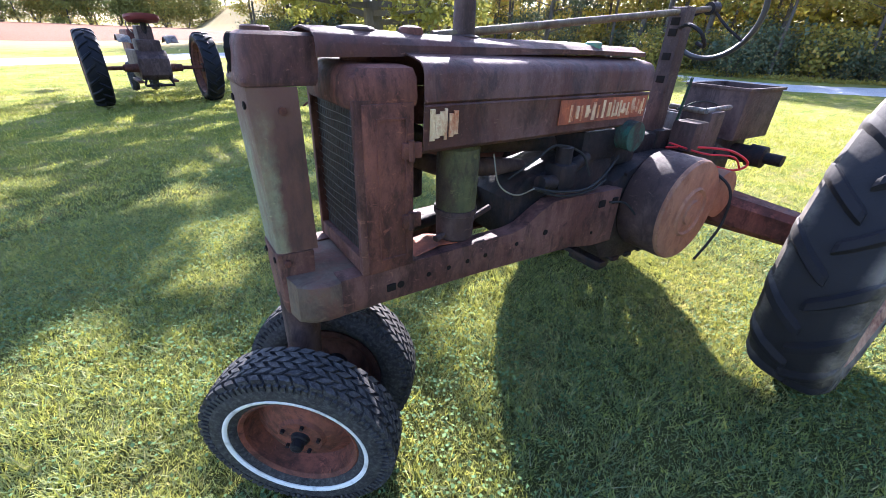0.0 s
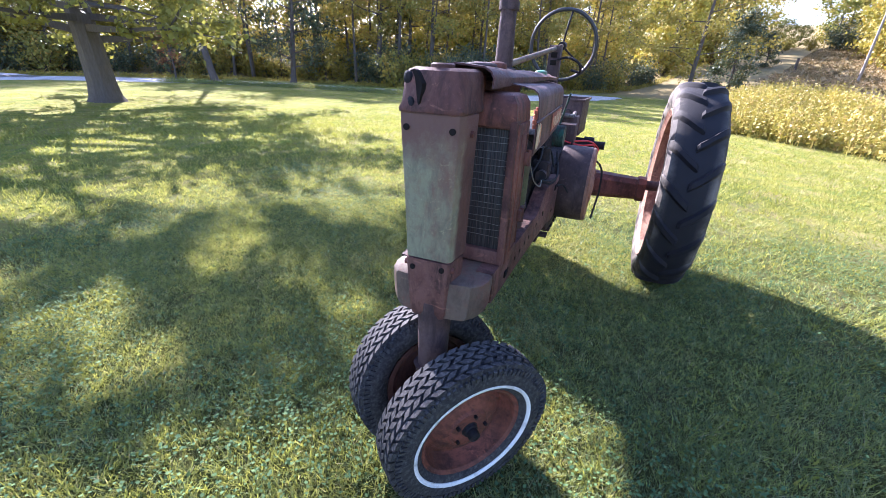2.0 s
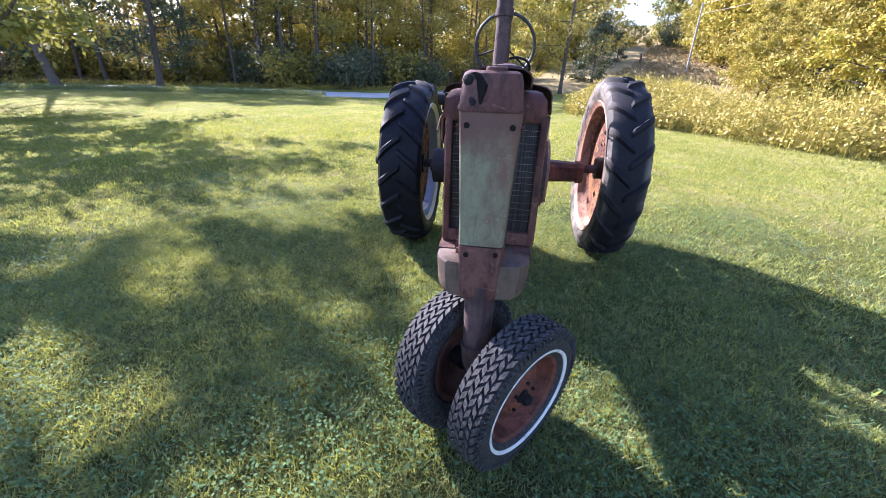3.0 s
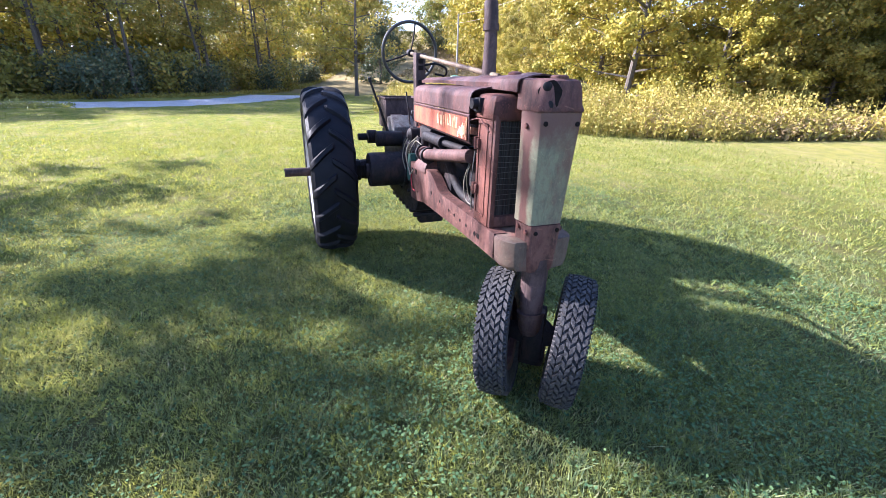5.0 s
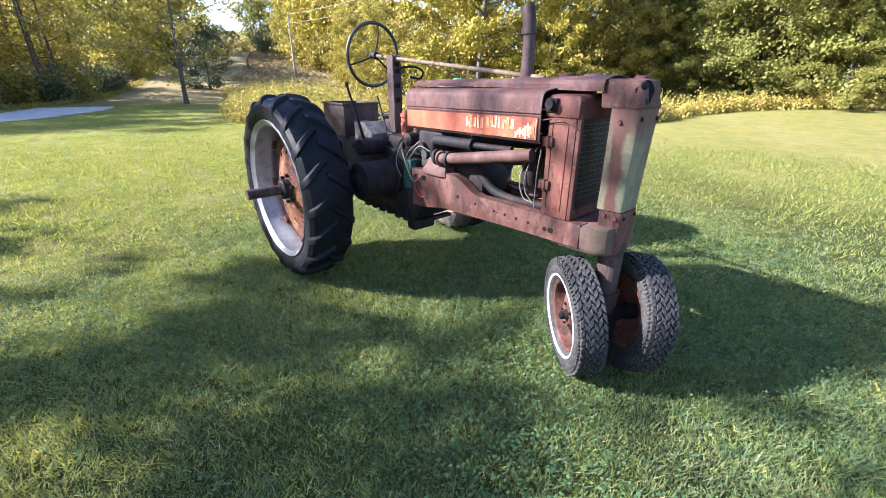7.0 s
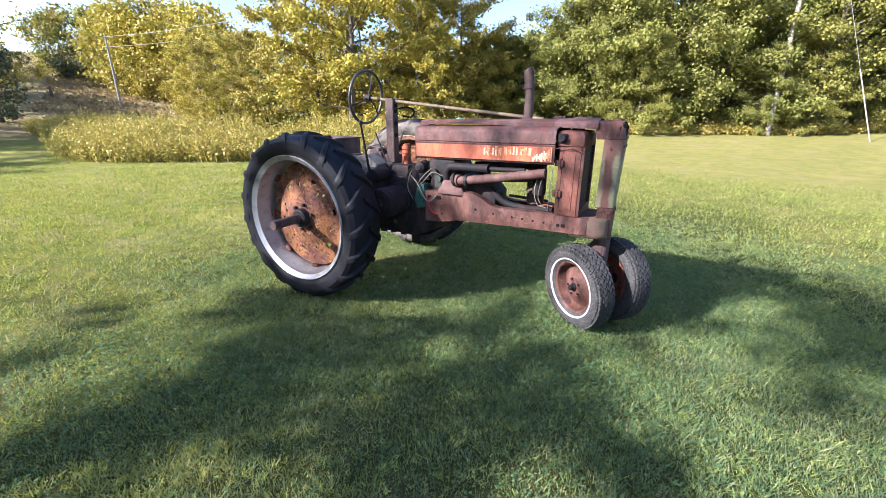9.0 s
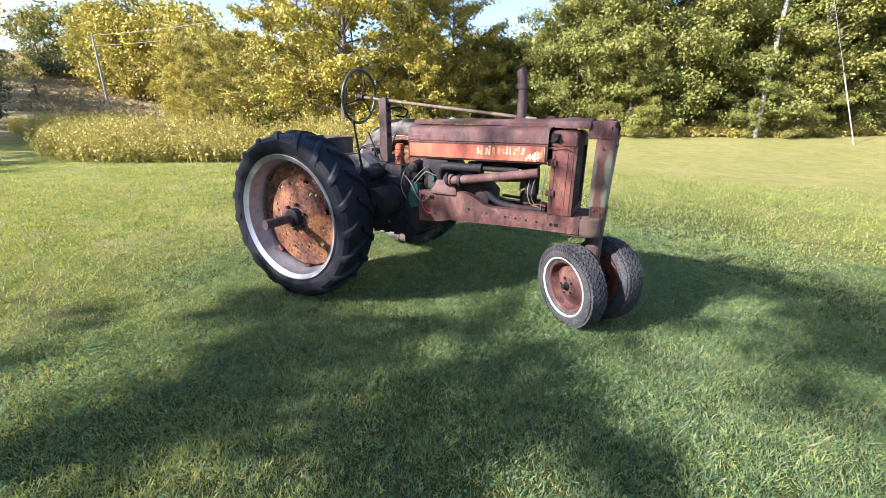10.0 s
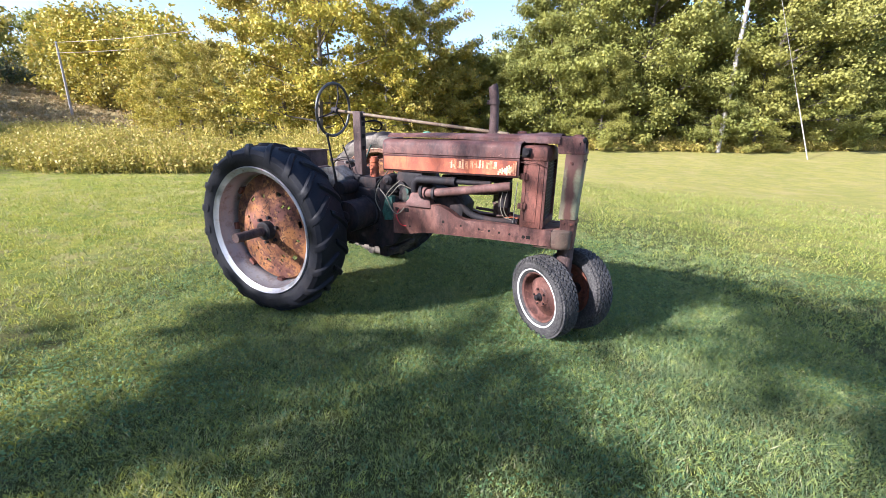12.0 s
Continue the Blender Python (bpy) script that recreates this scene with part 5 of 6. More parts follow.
def tree(label, seed, height, bare, reach, trunk_r, leaf_mat, leaves, leaf, limbs=14, spread=0.5, lean=(0, 0), drop=0.0, m=None, group="trees along the road", gaps=()):
    """A tapered trunk with limbs and twigs, and a crown of leaves gathered round the twigs."""
    rng = np.random.default_rng(seed)
    rnd = random.Random(seed)
    leaves, leaf = int(leaves * 2.2), leaf * 0.8
    top = thing("tree", label, "tree", group, m=m)
    b = B()
    line = [Vector((lean[0] * t + 0.25 * math.sin(seed + 2.2 * t), lean[1] * t + 0.2 * math.cos(seed * 2 + 2.7 * t) - 0.2 * math.cos(seed * 2), height * 0.93 * t)) for t in (0, 0.02, 0.06, 0.15, 0.28, 0.42, 0.57, 0.72, 0.86, 1)]
    tube(b, line, [trunk_r * q for q in (1.55, 1.22, 1.05, 0.95, 0.85, 0.7, 0.55, 0.36, 0.2, 0.06)], 9)
    def at(t):
        f = t * 0.999 * 9
        ts = (0, 0.02, 0.06, 0.15, 0.28, 0.42, 0.57, 0.72, 0.86, 1)
        for i in range(9):
            if ts[i] <= t <= ts[i + 1]:
                return line[i].lerp(line[i + 1], (t - ts[i]) / (ts[i + 1] - ts[i]))
        return line[-1]
    spots = []
    for k in range(limbs):
        t = bare + (0.97 - bare) * (k + rnd.random() * 0.7) / limbs
        a = k * 2.4 + rnd.uniform(-0.5, 0.5)
        q = (t - bare) / (1 - bare)
        ln = reach * (0.55 + 0.75 * math.sin(math.pi * min(1, 0.25 + q * 0.78))) * rnd.uniform(0.6, 1.1)
        p0 = at(t)
        up = rnd.uniform(0.05, 0.5) + 0.5 * q - drop
        d = Vector((math.cos(a), math.sin(a), up)).normalized()
        mid = p0 + d * ln * 0.5 + Vector((rnd.uniform(-0.2, 0.2), rnd.uniform(-0.2, 0.2), -0.08 * ln))
        end = p0 + d * ln + Vector((0, 0, -0.12 * ln - drop * 0.4 * ln))
        r0 = trunk_r * 0.42 * (1 - 0.6 * q)
        tube(b, [p0, mid, end], [r0, r0 * 0.55, r0 * 0.15], 4)
        for j in range(3):
            s = mid.lerp(end, (j + rnd.random()) / 3) if j else mid
            a2 = a + rnd.uniform(-1.3, 1.3)
            e2 = s + Vector((math.cos(a2), math.sin(a2), rnd.uniform(-0.2, 0.7))).normalized() * ln * rnd.uniform(0.25, 0.5)
            tube(b, [s, (s + e2) / 2 + Vector((0, 0, 0.05)), e2], [r0 * 0.35, r0 * 0.2, r0 * 0.06], 3)
            spots += [(e2, 1.0), ((s + e2) / 2, 0.8)]
        spots += [(end, 1.0), (mid, 0.6)]
    part("trunk", b, M_BARK, top, "rough grey-brown trunk and limbs")
    wts = np.array([w * rnd.uniform(0.25, 1.6) for _, w in spots])
    cent, face = clumped(rng, np.array([tuple(s) for s, _ in spots]), wts, leaves, spread)
    ok = cent[:, 2] > 0.15
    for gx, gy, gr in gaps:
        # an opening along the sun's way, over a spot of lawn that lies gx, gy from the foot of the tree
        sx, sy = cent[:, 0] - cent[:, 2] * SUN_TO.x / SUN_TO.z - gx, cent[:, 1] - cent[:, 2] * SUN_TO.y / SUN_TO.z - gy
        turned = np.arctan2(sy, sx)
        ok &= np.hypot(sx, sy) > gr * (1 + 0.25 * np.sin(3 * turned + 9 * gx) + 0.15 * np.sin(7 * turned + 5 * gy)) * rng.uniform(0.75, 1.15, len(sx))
    ob = new("crown", quads_mesh("crown", leaf_corners(rng, cent[ok], leaf, face[ok]), leaf_mat))
    ob.parent = top
    return top


def bush(label, seed, height, reach, leaf_mat, leaves, leaf, m=None, group="bushes at the wood's edge"):
    rng = np.random.default_rng(seed)
    rnd = random.Random(seed)
    leaves, leaf = int(leaves * 2.2), leaf * 0.8
    top = thing("bush", label, "bush", group, m=m)
    b = B()
    tips = []
    for k in range(11):
        a = k * 2.4
        e = Vector((math.cos(a) * reach * rnd.uniform(0.2, 1), math.sin(a) * reach * rnd.uniform(0.2, 1), height * rnd.uniform(0.45, 0.95)))
        tube(b, [(0.05 * math.cos(a), 0.05 * math.sin(a), -0.05), e * 0.5 + Vector((0, 0, 0.1)), e], [0.03, 0.02, 0.006], 5)
        tips += [e, e * 0.7, e * 0.45]
    part("stem", b, M_BARK, top)
    cent, face = clumped(rng, np.array([tuple(t) for t in tips]), np.ones(len(tips)), leaves, 0.2 * height, 0.85)
    ok = cent[:, 2] > 0.02
    ob = new("foliage", quads_mesh("foliage", leaf_corners(rng, cent[ok], leaf, face[ok]), leaf_mat))
    ob.parent = top
    return top


def placed(x, y, turn=0.0, s=1.0):
    return Matrix.Translation((x, y, gz(x, y) - 0.03)) @ Matrix.Rotation(turn, 4, "Z") @ Matrix.Diagonal((s, s, s, 1))


def scaled_copy(ob, x, y, turn, s):
    """A copy of a plant at another place, turned and sized."""
    c = copy_thing(ob, Matrix.Translation((x, y, gz(x, y) - 0.03)) @ Matrix.Rotation(turn, 4, "Z"))
    c.scale = (s, s, s * 1.0)
    return c


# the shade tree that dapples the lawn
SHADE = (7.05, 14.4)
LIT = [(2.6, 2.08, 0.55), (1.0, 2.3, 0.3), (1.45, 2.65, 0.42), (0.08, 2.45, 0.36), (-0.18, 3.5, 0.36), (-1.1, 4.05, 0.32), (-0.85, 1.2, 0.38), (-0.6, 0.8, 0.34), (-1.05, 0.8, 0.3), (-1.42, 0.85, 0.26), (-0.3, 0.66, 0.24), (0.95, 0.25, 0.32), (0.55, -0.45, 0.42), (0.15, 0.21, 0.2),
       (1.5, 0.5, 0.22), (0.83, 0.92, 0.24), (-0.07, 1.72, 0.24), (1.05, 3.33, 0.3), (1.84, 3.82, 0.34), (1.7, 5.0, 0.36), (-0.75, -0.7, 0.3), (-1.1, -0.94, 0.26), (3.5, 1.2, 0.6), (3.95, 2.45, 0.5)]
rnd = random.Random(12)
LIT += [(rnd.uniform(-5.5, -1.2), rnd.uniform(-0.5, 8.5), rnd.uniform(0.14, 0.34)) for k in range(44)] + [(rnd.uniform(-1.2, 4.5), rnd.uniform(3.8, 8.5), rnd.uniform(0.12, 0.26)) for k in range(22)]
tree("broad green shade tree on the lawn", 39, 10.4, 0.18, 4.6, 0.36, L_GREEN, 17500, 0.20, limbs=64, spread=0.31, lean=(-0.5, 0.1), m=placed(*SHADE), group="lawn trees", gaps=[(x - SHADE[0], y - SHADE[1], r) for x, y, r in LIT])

# woods beyond the road
kinds_far = [
    tree("tall thin woodland tree with turning leaves", 21, 12.0, 0.30, 2.0, 0.12, L_MIXED, 1800, 0.22, 12, 0.5, m=placed(27, 22)),
    tree("tall woodland tree with yellow leaves", 22, 11.0, 0.22, 2.1, 0.11, L_YELLOW, 1900, 0.22, 12, 0.5, m=placed(24.5, 26)),
    tree("woodland tree in dull green-gold leaf", 23, 12.5, 0.20, 2.3, 0.14, L_MIXED, 1900, 0.23, 13, 0.5, m=placed(29, 15)),
    tree("slender half-bare woodland tree", 24, 11.0, 0.40, 1.6, 0.10, L_MIXED, 800, 0.19, 11, 0.5, m=placed(26.5, 18)),
]
kinds_back = [
    tree("distant woodland tree with yellow leaves", 25, 11.5, 0.04, 2.4, 0.13, L_YELLOW, 1100, 0.40, 11, 0.7, m=placed(33, 24), group="distant trees"),
    tree("distant woodland tree in turning leaf", 26, 12.0, 0.04, 2.4, 0.13, L_MIXED, 1100, 0.40, 11, 0.7, m=placed(36, 17), group="distant trees"),
    tree("distant green woodland tree", 27, 12.5, 0.03, 2.6, 0.14, L_GREEN, 1700, 0.40, 11, 0.8, m=placed(38, 11), group="distant trees"),
]
rnd = random.Random(4)
line = smooth_path([(9, 44, 0), (12, 40, 0), (17, 36, 0), (24, 29, 0), (27, 20, 0), (28, 13, 0), (32, 7.5, 0), (38, 3, 0), (47, -1, 0)], 8)
for row, off in enumerate((0.0, 3.5, 9.0, 18.0)):
    for i in range(0, len(line) - 1, 1 if row < 2 else 2):
        p, d = line[i], (line[i + 1] - line[i]).normalized()
        if rnd.random() < (0.3, 0.3, 0.3, 0.15)[row]:
            continue
        if p.y < 17 and rnd.random() < (0.4 if row < 2 else 0.65):
            continue
        q = p + Vector((-d.y, d.x, 0)) * off + Vector((rnd.uniform(-1.2, 1.2), rnd.uniform(-1.2, 1.2), 0))
        if row < 2:
            kind = kinds_far[rnd.choice((0, 0, 0, 1, 2, 3, 3))]
        else:
            kind = kinds_back[rnd.choice((0, 0, 1, 1, 1))]
        scaled_copy(kind, q.x, q.y, rnd.uniform(0, 6.28), rnd.uniform(0.8, 1.12))
# thick trunks close to the road
for x, y, lx, s in ((18.2, 22.6, -1.6, 1.0), (27.0, 16.6, 0.3, 1.0), (28.6, 15.6, -0.3, 1.05)):
    tree("tall half-bare tree with a thick dark trunk by the road", int(x * 10), 11.5, 0.34, 2.1, 0.19, L_MIXED, 900, 0.21, 12, 0.45, lean=(lx, -lx), m=placed(x, y))
tree("spreading half-bare tree beyond the road's end", 66, 12.0, 0.13, 3.0, 0.13, L_MIXED, 2800, 0.21, 18, 0.45, m=placed(31.5, -4.0))
tree("dark evergreen-looking tree at the road's edge", 63, 9.5, 0.10, 2.0, 0.17, L_BRUSH, 3600, 0.21, 20, 0.42, m=placed(22.6, 20.6))
tree("small sapling with dull red leaves at the road's edge", 64, 3.2, 0.25, 0.7, 0.06, L_RED, 500, 0.16, 9, 0.25, m=placed(17.3, 25.2))
brush = [bush("dark tangled roadside bush", 31, 2.3, 1.5, L_BRUSH, 800, 0.21, placed(26, 10)), bush("roadside bush with yellowing leaves", 32, 2.0, 1.4, L_MIXED, 700, 0.21, placed(25, 14)),
         bush("yellow undergrowth bush in the wood", 33, 2.4, 1.6, L_YELLOW, 480, 0.28, placed(31, 19))]
for i in range(len(line) - 1):
    for k in (0, 1, 3):
        p = line[i].lerp(line[i + 1], rnd.random())
        d = (line[i + 1] - line[i]).normalized()
        back = k == 3
        q = p + Vector((-d.y, d.x, 0)) * (rnd.uniform(4, 10) if back else rnd.uniform(-2.0, 3.5))
        scaled_copy(brush[2 if back else rnd.choice((0, 0, 1, 1))], q.x, q.y, rnd.uniform(0, 6.28), rnd.uniform(1.0, 1.7) if back else rnd.uniform(0.65, 1.25))

# the yellow trees and the green thicket behind the weeds
kinds_near = [
    tree("bushy tree in full yellow autumn leaf", 41, 10.5, 0.08, 2.7, 0.15, L_YELLOW, 15000, 0.165, 36, 0.27, m=placed(14.0, -13.0), group="trees behind the weeds"),
    tree("bushy tree turning from green to yellow", 42, 9.5, 0.06, 2.6, 0.14, L_MIXED, 15000, 0.165, 36, 0.27, m=placed(17.6, -14.2), group="trees behind the weeds"),
    tree("dense green leafy tree, foliage to the ground", 43, 10.5, 0.03, 3.0, 0.15, L_DEEP, 22000, 0.16, 44, 0.33, m=placed(4.5, -20.3, 0, 0.74), group="trees behind the weeds"),
    tree("dense deep-green tree at the lawn's edge", 44, 11.0, 0.03, 2.9, 0.16, L_GREEN, 22000, 0.16, 44, 0.33, m=placed(3.2, -20.8), group="trees behind the weeds"),
]
for k, x, y, s in ((1, 23, -15, 0.66), (0, 27.5, -16.5, 0.64), (1, 32, -18, 0.72), (0, 36, -19.5, 0.72), (0, 11.6, -15.6, 0.68), (1, 9.3, -18.5, 0.58), (1, 10.8, -17.8, 0.85), (2, 8.1, -20.4, 0.5), (3, 6.7, -20.2, 0.48), (2, 9.6, -20.6, 0.5),
                   (2, 0.6, -22.2, 1.0), (3, -1.9, -23.6, 0.95), (2, -5.6, -25.2, 1.05), (3, -8.2, -27.4, 1.0), (2, -11.0, -30.0, 1.05), (3, -14.2, -33.0, 1.1), (2, -18, -37, 1.15),
                   (3, 1.9, -19.4, 0.42), (2, -3.2, -21.6, 0.38), (3, -5.4, -22.8, 0.45), (2, -9.6, -26.4, 0.45)):
    scaled_copy(kinds_near[k], x + rnd.uniform(-0.3, 0.3), y + rnd.uniform(-0.3, 0.3), rnd.uniform(0, 6.28), s)
for k, x, y, s in ((1, 40, -22, 0.78), (0, 46, -25, 0.84), (1, 52, -27, 0.86), (0, 16.5, -17.5, 0.8), (1, 21, -19, 0.55), (0, 25, -21, 0.55), (1, 31, -24, 0.62), (0, 15, -22, 0.75), (1, 38, -28, 0.72), (2, 27, -27, 0.7),
                   (2, 8.4, -24.0, 0.5), (2, 5, -26, 0.95), (2, 1, -28, 1.05), (2, -4, -30, 1.1), (2, -9, -33, 1.1), (2, -15, -39, 1.15), (2, -22, -42, 1.2), (2, 12, -25, 0.55), (2, 18, -26, 0.7), (2, 3, -24.5, 1.0), (2, -1.5, -26.5, 1.0), (2, -6.5, -29, 1.05), (2, -11.5, -34, 1.1), (2, 6.5, -22.8, 0.5), (2, 9.5, -21.5, 0.42), (2, 10.5, -19.5, 0.4), (2, 8.2, -20.2, 0.45), (1, 44, -31, 0.76)):
    scaled_copy(kinds_back[k], x + rnd.uniform(-0.4, 0.4), y + rnd.uniform(-0.4, 0.4), rnd.uniform(0, 6.28), s)
# tall undergrowth closing the gaps behind the thicket and the yellow trees
deep_brush = [bush("tall dark bush deep in the thicket", 34, 5.6, 2.6, L_DEEP, 2600, 0.25, placed(4.6, -22.6)), bush("tall yellowing bush behind the weeds", 35, 4.8, 2.4, L_MIXED, 2200, 0.23, placed(12.6, -16.6))]
for x, y in ((7.5, -23.5), (5, -23.8), (2.8, -24.4), (0.5, -25.5), (-2, -26.5), (-5, -28), (-8, -30), (-11, -33), (-14.5, -36.5), (-18.5, -40), (6.2, -21.8), (3.8, -22.6), (1.4, -23.6), (-3.6, -26), (-9.6, -30.4)):
    scaled_copy(deep_brush[0], x, y, rnd.uniform(0, 6.28), rnd.uniform(0.95, 1.2))
for x, y in ((10.8, -19.4), (12.5, -17.8), (15, -15.6), (17.5, -16.5), (20, -16.2), (23, -17.0), (26.5, -18.6), (30, -20), (34, -21.6), (38.5, -23.5), (43, -26), (13.6, -20), (18.8, -19)):
    scaled_copy(deep_brush[rnd.choice((0, 1, 1))], x, y, rnd.uniform(0, 6.28), rnd.uniform(0.75, 1.05))
# trees round the hill field and along the skyline
kinds_hill = [tree("full round hillside tree, " + w, 51 + i, 11.0, 0.03, 3.6, 0.16, lm, 1700, 0.52, 16, 0.85, m=placed(90 + 5 * i, -50), group="trees on the hill") for i, (w, lm) in enumerate((("yellow-green", L_MIXED), ("green", L_GREEN), ("yellow", L_YELLOW)))]
for k in range(30):
    low = 0.36 if 11 <= k <= 12 else 1.0
    scaled_copy(kinds_hill[rnd.choice((0, 0, 1, 2))], 88 + rnd.uniform(-5, 8), -62 + k * 3.4 + rnd.uniform(-1, 1), rnd.uniform(0, 6.28), low * rnd.uniform(0.8, 1.15))
for x, y, s in ((59, -27, 0.8), (64, -27, 0.85), (70, -29, 0.9), (76, -31, 0.95), (61, -36, 1.1), (67, -39, 1.1), (50, -29, 0.95), (48, -34, 1.1), (82, -33, 1.0), (58, -31, 1.0), (63, -29, 1.0), (68, -33, 1.1), (74, -36, 1.1), (56, -36, 1.1), (62, -8, 0.8), (70, -6, 0.9), (78, -8, 0.9), (56, -4, 0.9), (64, 0, 1.0), (72, 3, 1.0)):
    scaled_copy(kinds_hill[rnd.choice((0, 0, 1, 2))], x, y, rnd.uniform(0, 6.28), s * (1.1 if y > -32 else 0.8))
    scaled_copy(brush[rnd.choice((0, 1))], x - 1.5 + rnd.uniform(-1, 1), y + rnd.uniform(-1.5, 1.5), rnd.uniform(0, 6.28), rnd.uniform(1.6, 2.2))
for k in range(17):
    y = -64 + 3.3 * k
    scaled_copy(brush[rnd.choice((0, 1, 1))], 84 + rnd.uniform(-3, 3), y, rnd.uniform(0, 6.28), 0.9 if -27 < y < -19 else rnd.uniform(1.5, 2.1))
# far wood behind the field
for k in range(28):
    scaled_copy(kinds_back[rnd.choice((1, 2, 2))], -120 + k * 5.4 + rnd.uniform(-1, 1), 152 + rnd.uniform(-3, 8), rnd.uniform(0, 6.28), rnd.uniform(1.0, 1.4))
for k in range(26):
    scaled_copy(deep_brush[k % 5 > 2], -120 + k * 5.6 + rnd.uniform(-1, 1), 150 + rnd.uniform(-2, 5), rnd.uniform(0, 6.28), rnd.uniform(2.0, 2.8))
cedar = tree("dark evergreen on the hillside", 61, 6.0, 0.02, 1.3, 0.12, L_BRUSH, 2600, 0.24, 18, 0.4, m=placed(60, -14.1, 0, 0.6), group="trees on the hill")
scaled_copy(cedar, 43, -8.0, 1.0, 1.0)


def weeds(name, label, category, seed, line, depth, count, tall, mat, leaf):
    """Tall stems with leaves in a band behind a line."""
    rng = np.random.default_rng(seed)
    pts = np.array([tuple(p) for p in smooth_path([(x, y, 0) for x, y in line], 8)])[:, :2]
    seg = np.diff(pts, axis=0)
    ln = np.linalg.norm(seg, axis=1)
    i = rng.choice(len(seg), size=count, p=ln / ln.sum())
    d = seg[i] / ln[i][:, None]
    t = rng.random(count)[:, None]
    back = depth * rng.random(count) ** 1.25
    pos = pts[i] + seg[i] * t + np.stack([d[:, 1], -d[:, 0]], 1) * -back[:, None] + rng.normal(size=(count, 2)) * 0.12
    clump = np.array([0.42 + 1.0 * (0.5 + 0.5 * noise.noise((x * 0.8, y * 0.8, 3.0))) + 0.2 * noise.noise((x * 2.5, y * 2.5, 1.0)) for x, y in pos])
    h = tall * clump * rng.uniform(0.6, 1.15, count) * (0.55 + 0.45 * np.minimum(1, back / 1.2))
    ground = np.array([gz(x, y) for x, y in pos])
    foot = np.column_stack([pos, ground])
    lean = rng.normal(size=(count, 2)) * 0.12
    tip = foot + np.column_stack([lean * h[:, None], h])
    w = np.column_stack([rng.normal(size=(count, 2)), np.zeros(count)])
    w = w / np.linalg.norm(w, axis=1)[:, None] * 0.012
    stems = np.stack([foot - w, foot + w, tip + w * 0.3, tip - w * 0.3], 1)
    out = [stems]
    for k in range(16):
        f = 0.18 + 0.82 * rng.random(count)[:, None]
        cent = foot + (tip - foot) * f + rng.normal(size=(count, 3)) * np.array([0.09, 0.09, 0.05])
        out.append(leaf_corners(rng, cent, 0.8 * leaf * (1.15 - 0.4 * f[:, 0])))
    ob = new(name, quads_mesh(name, np.concatenate(out), mat))
    return tagged(ob, label, category, kind="stuff")


WEED_LINE = [(40, -8.5), (28, -6.0), (19, -3.2), (15.2, -2.6), (11.6, -5.0), (8.6, -7.0), (7.0, -9.5), (5.4, -13.5)]
weeds("goldenrod", "tall yellow-green weeds along the lawn's edge", "weeds", 71, WEED_LINE, 5.0, 7000, 1.2, L_WEED, 0.12)
weeds("goldenrod", "thinner dry weeds along the thicket's foot", "weeds", 72, [(5.6, -13.5), (5.0, -16.2), (3.4, -18.0), (0, -19.8), (-4, -21.6), (-9, -25.2), (-16, -31.5)], 1.6, 2200, 0.75, L_WEED, 0.13)
weeds("dry_grass", "dry tan grass on the hillside", "grass", 73, [(100, -34), (80, -24), (62, -17.5), (48, -11)], 14.0, 2200, 0.4, L_DRY, 0.22)
weeds("dry_grass", "dry pink-tan grass between the weeds", "grass", 74, [(8.0, -8.6), (6.4, -11.5), (5.4, -14)], 1.5, 900, 0.8, L_DRY, 0.10)
weeds("roadside_grass", "rough grass along the far road verge", "grass", 75, [(62, -9), (44, -2), (34, 2.5), (28, 6.5), (25, 12), (23.5, 20), (19, 27), (11, 32)], -3.0, 2600, 0.6, L_MIXED, 0.13)

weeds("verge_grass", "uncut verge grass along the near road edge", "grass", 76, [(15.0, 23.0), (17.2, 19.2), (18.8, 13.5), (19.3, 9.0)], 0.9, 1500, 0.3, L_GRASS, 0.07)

# ---- poles and wires ----
def pole(x, y, height, r, label):
    top = thing("utility_pole", label, "utility pole", "utility poles", m=Matrix.Translation((x, y, gz(x, y) - 0.05)))
    b = B()
    tube(b, [(0, 0, 0), (0, 0, height * 0.5), (0, 0, height)], [r, r * 0.85, r * 0.68], 14)
    part("shaft", b, M_POLE, top)
    for dz in (0.15, 1.05):
        b = B()
        tube(b, [(0, 0.10, height - dz), (0, 0.16, height - dz), (0, 0.165, height - dz)], [0.03, 0.05, 0.03], 10)
        part("insulator", b, M_GREY, top)
    return top


POLE_DIR, GUY_DIR = (-0.135, -0.991), (-0.271, -0.963)
P1, P2 = (51.0, -19.6), (-0.34 + 24.6 * POLE_DIR[0], 3.06 + 24.6 * POLE_DIR[1])
H1, H2 = 6.8, 10.4
pole(*P1, H1, 0.12, "thin grey wooden utility pole by the hill")
pole(*P2, H2, 0.105, "pale weathered wooden utility pole in the thicket")
for dz in (0.15, 1.05):
    a = Vector((P1[0], P1[1], gz(*P1) + H1 - dz))
    c = Vector((P2[0], P2[1], gz(*P2) + H2 - dz))
    b = B()
    tube(b, [a.lerp(c, t) - Vector((0, 0, 1.1 * 4 * t * (1 - t))) for t in (k / 24 for k in range(25))], 0.019, 6)
    tagged(part("power_line", b, M_POLE, None), "thin pale overhead cable between poles", "power line", "power lines")
b = B()
g = Vector((-0.34 + 24.0 * GUY_DIR[0], 3.06 + 24.0 * GUY_DIR[1], 0))
g.z = gz(g.x, g.y)
top_p = Vector((P2[0], P2[1], gz(*P2) + H2 - 0.4))
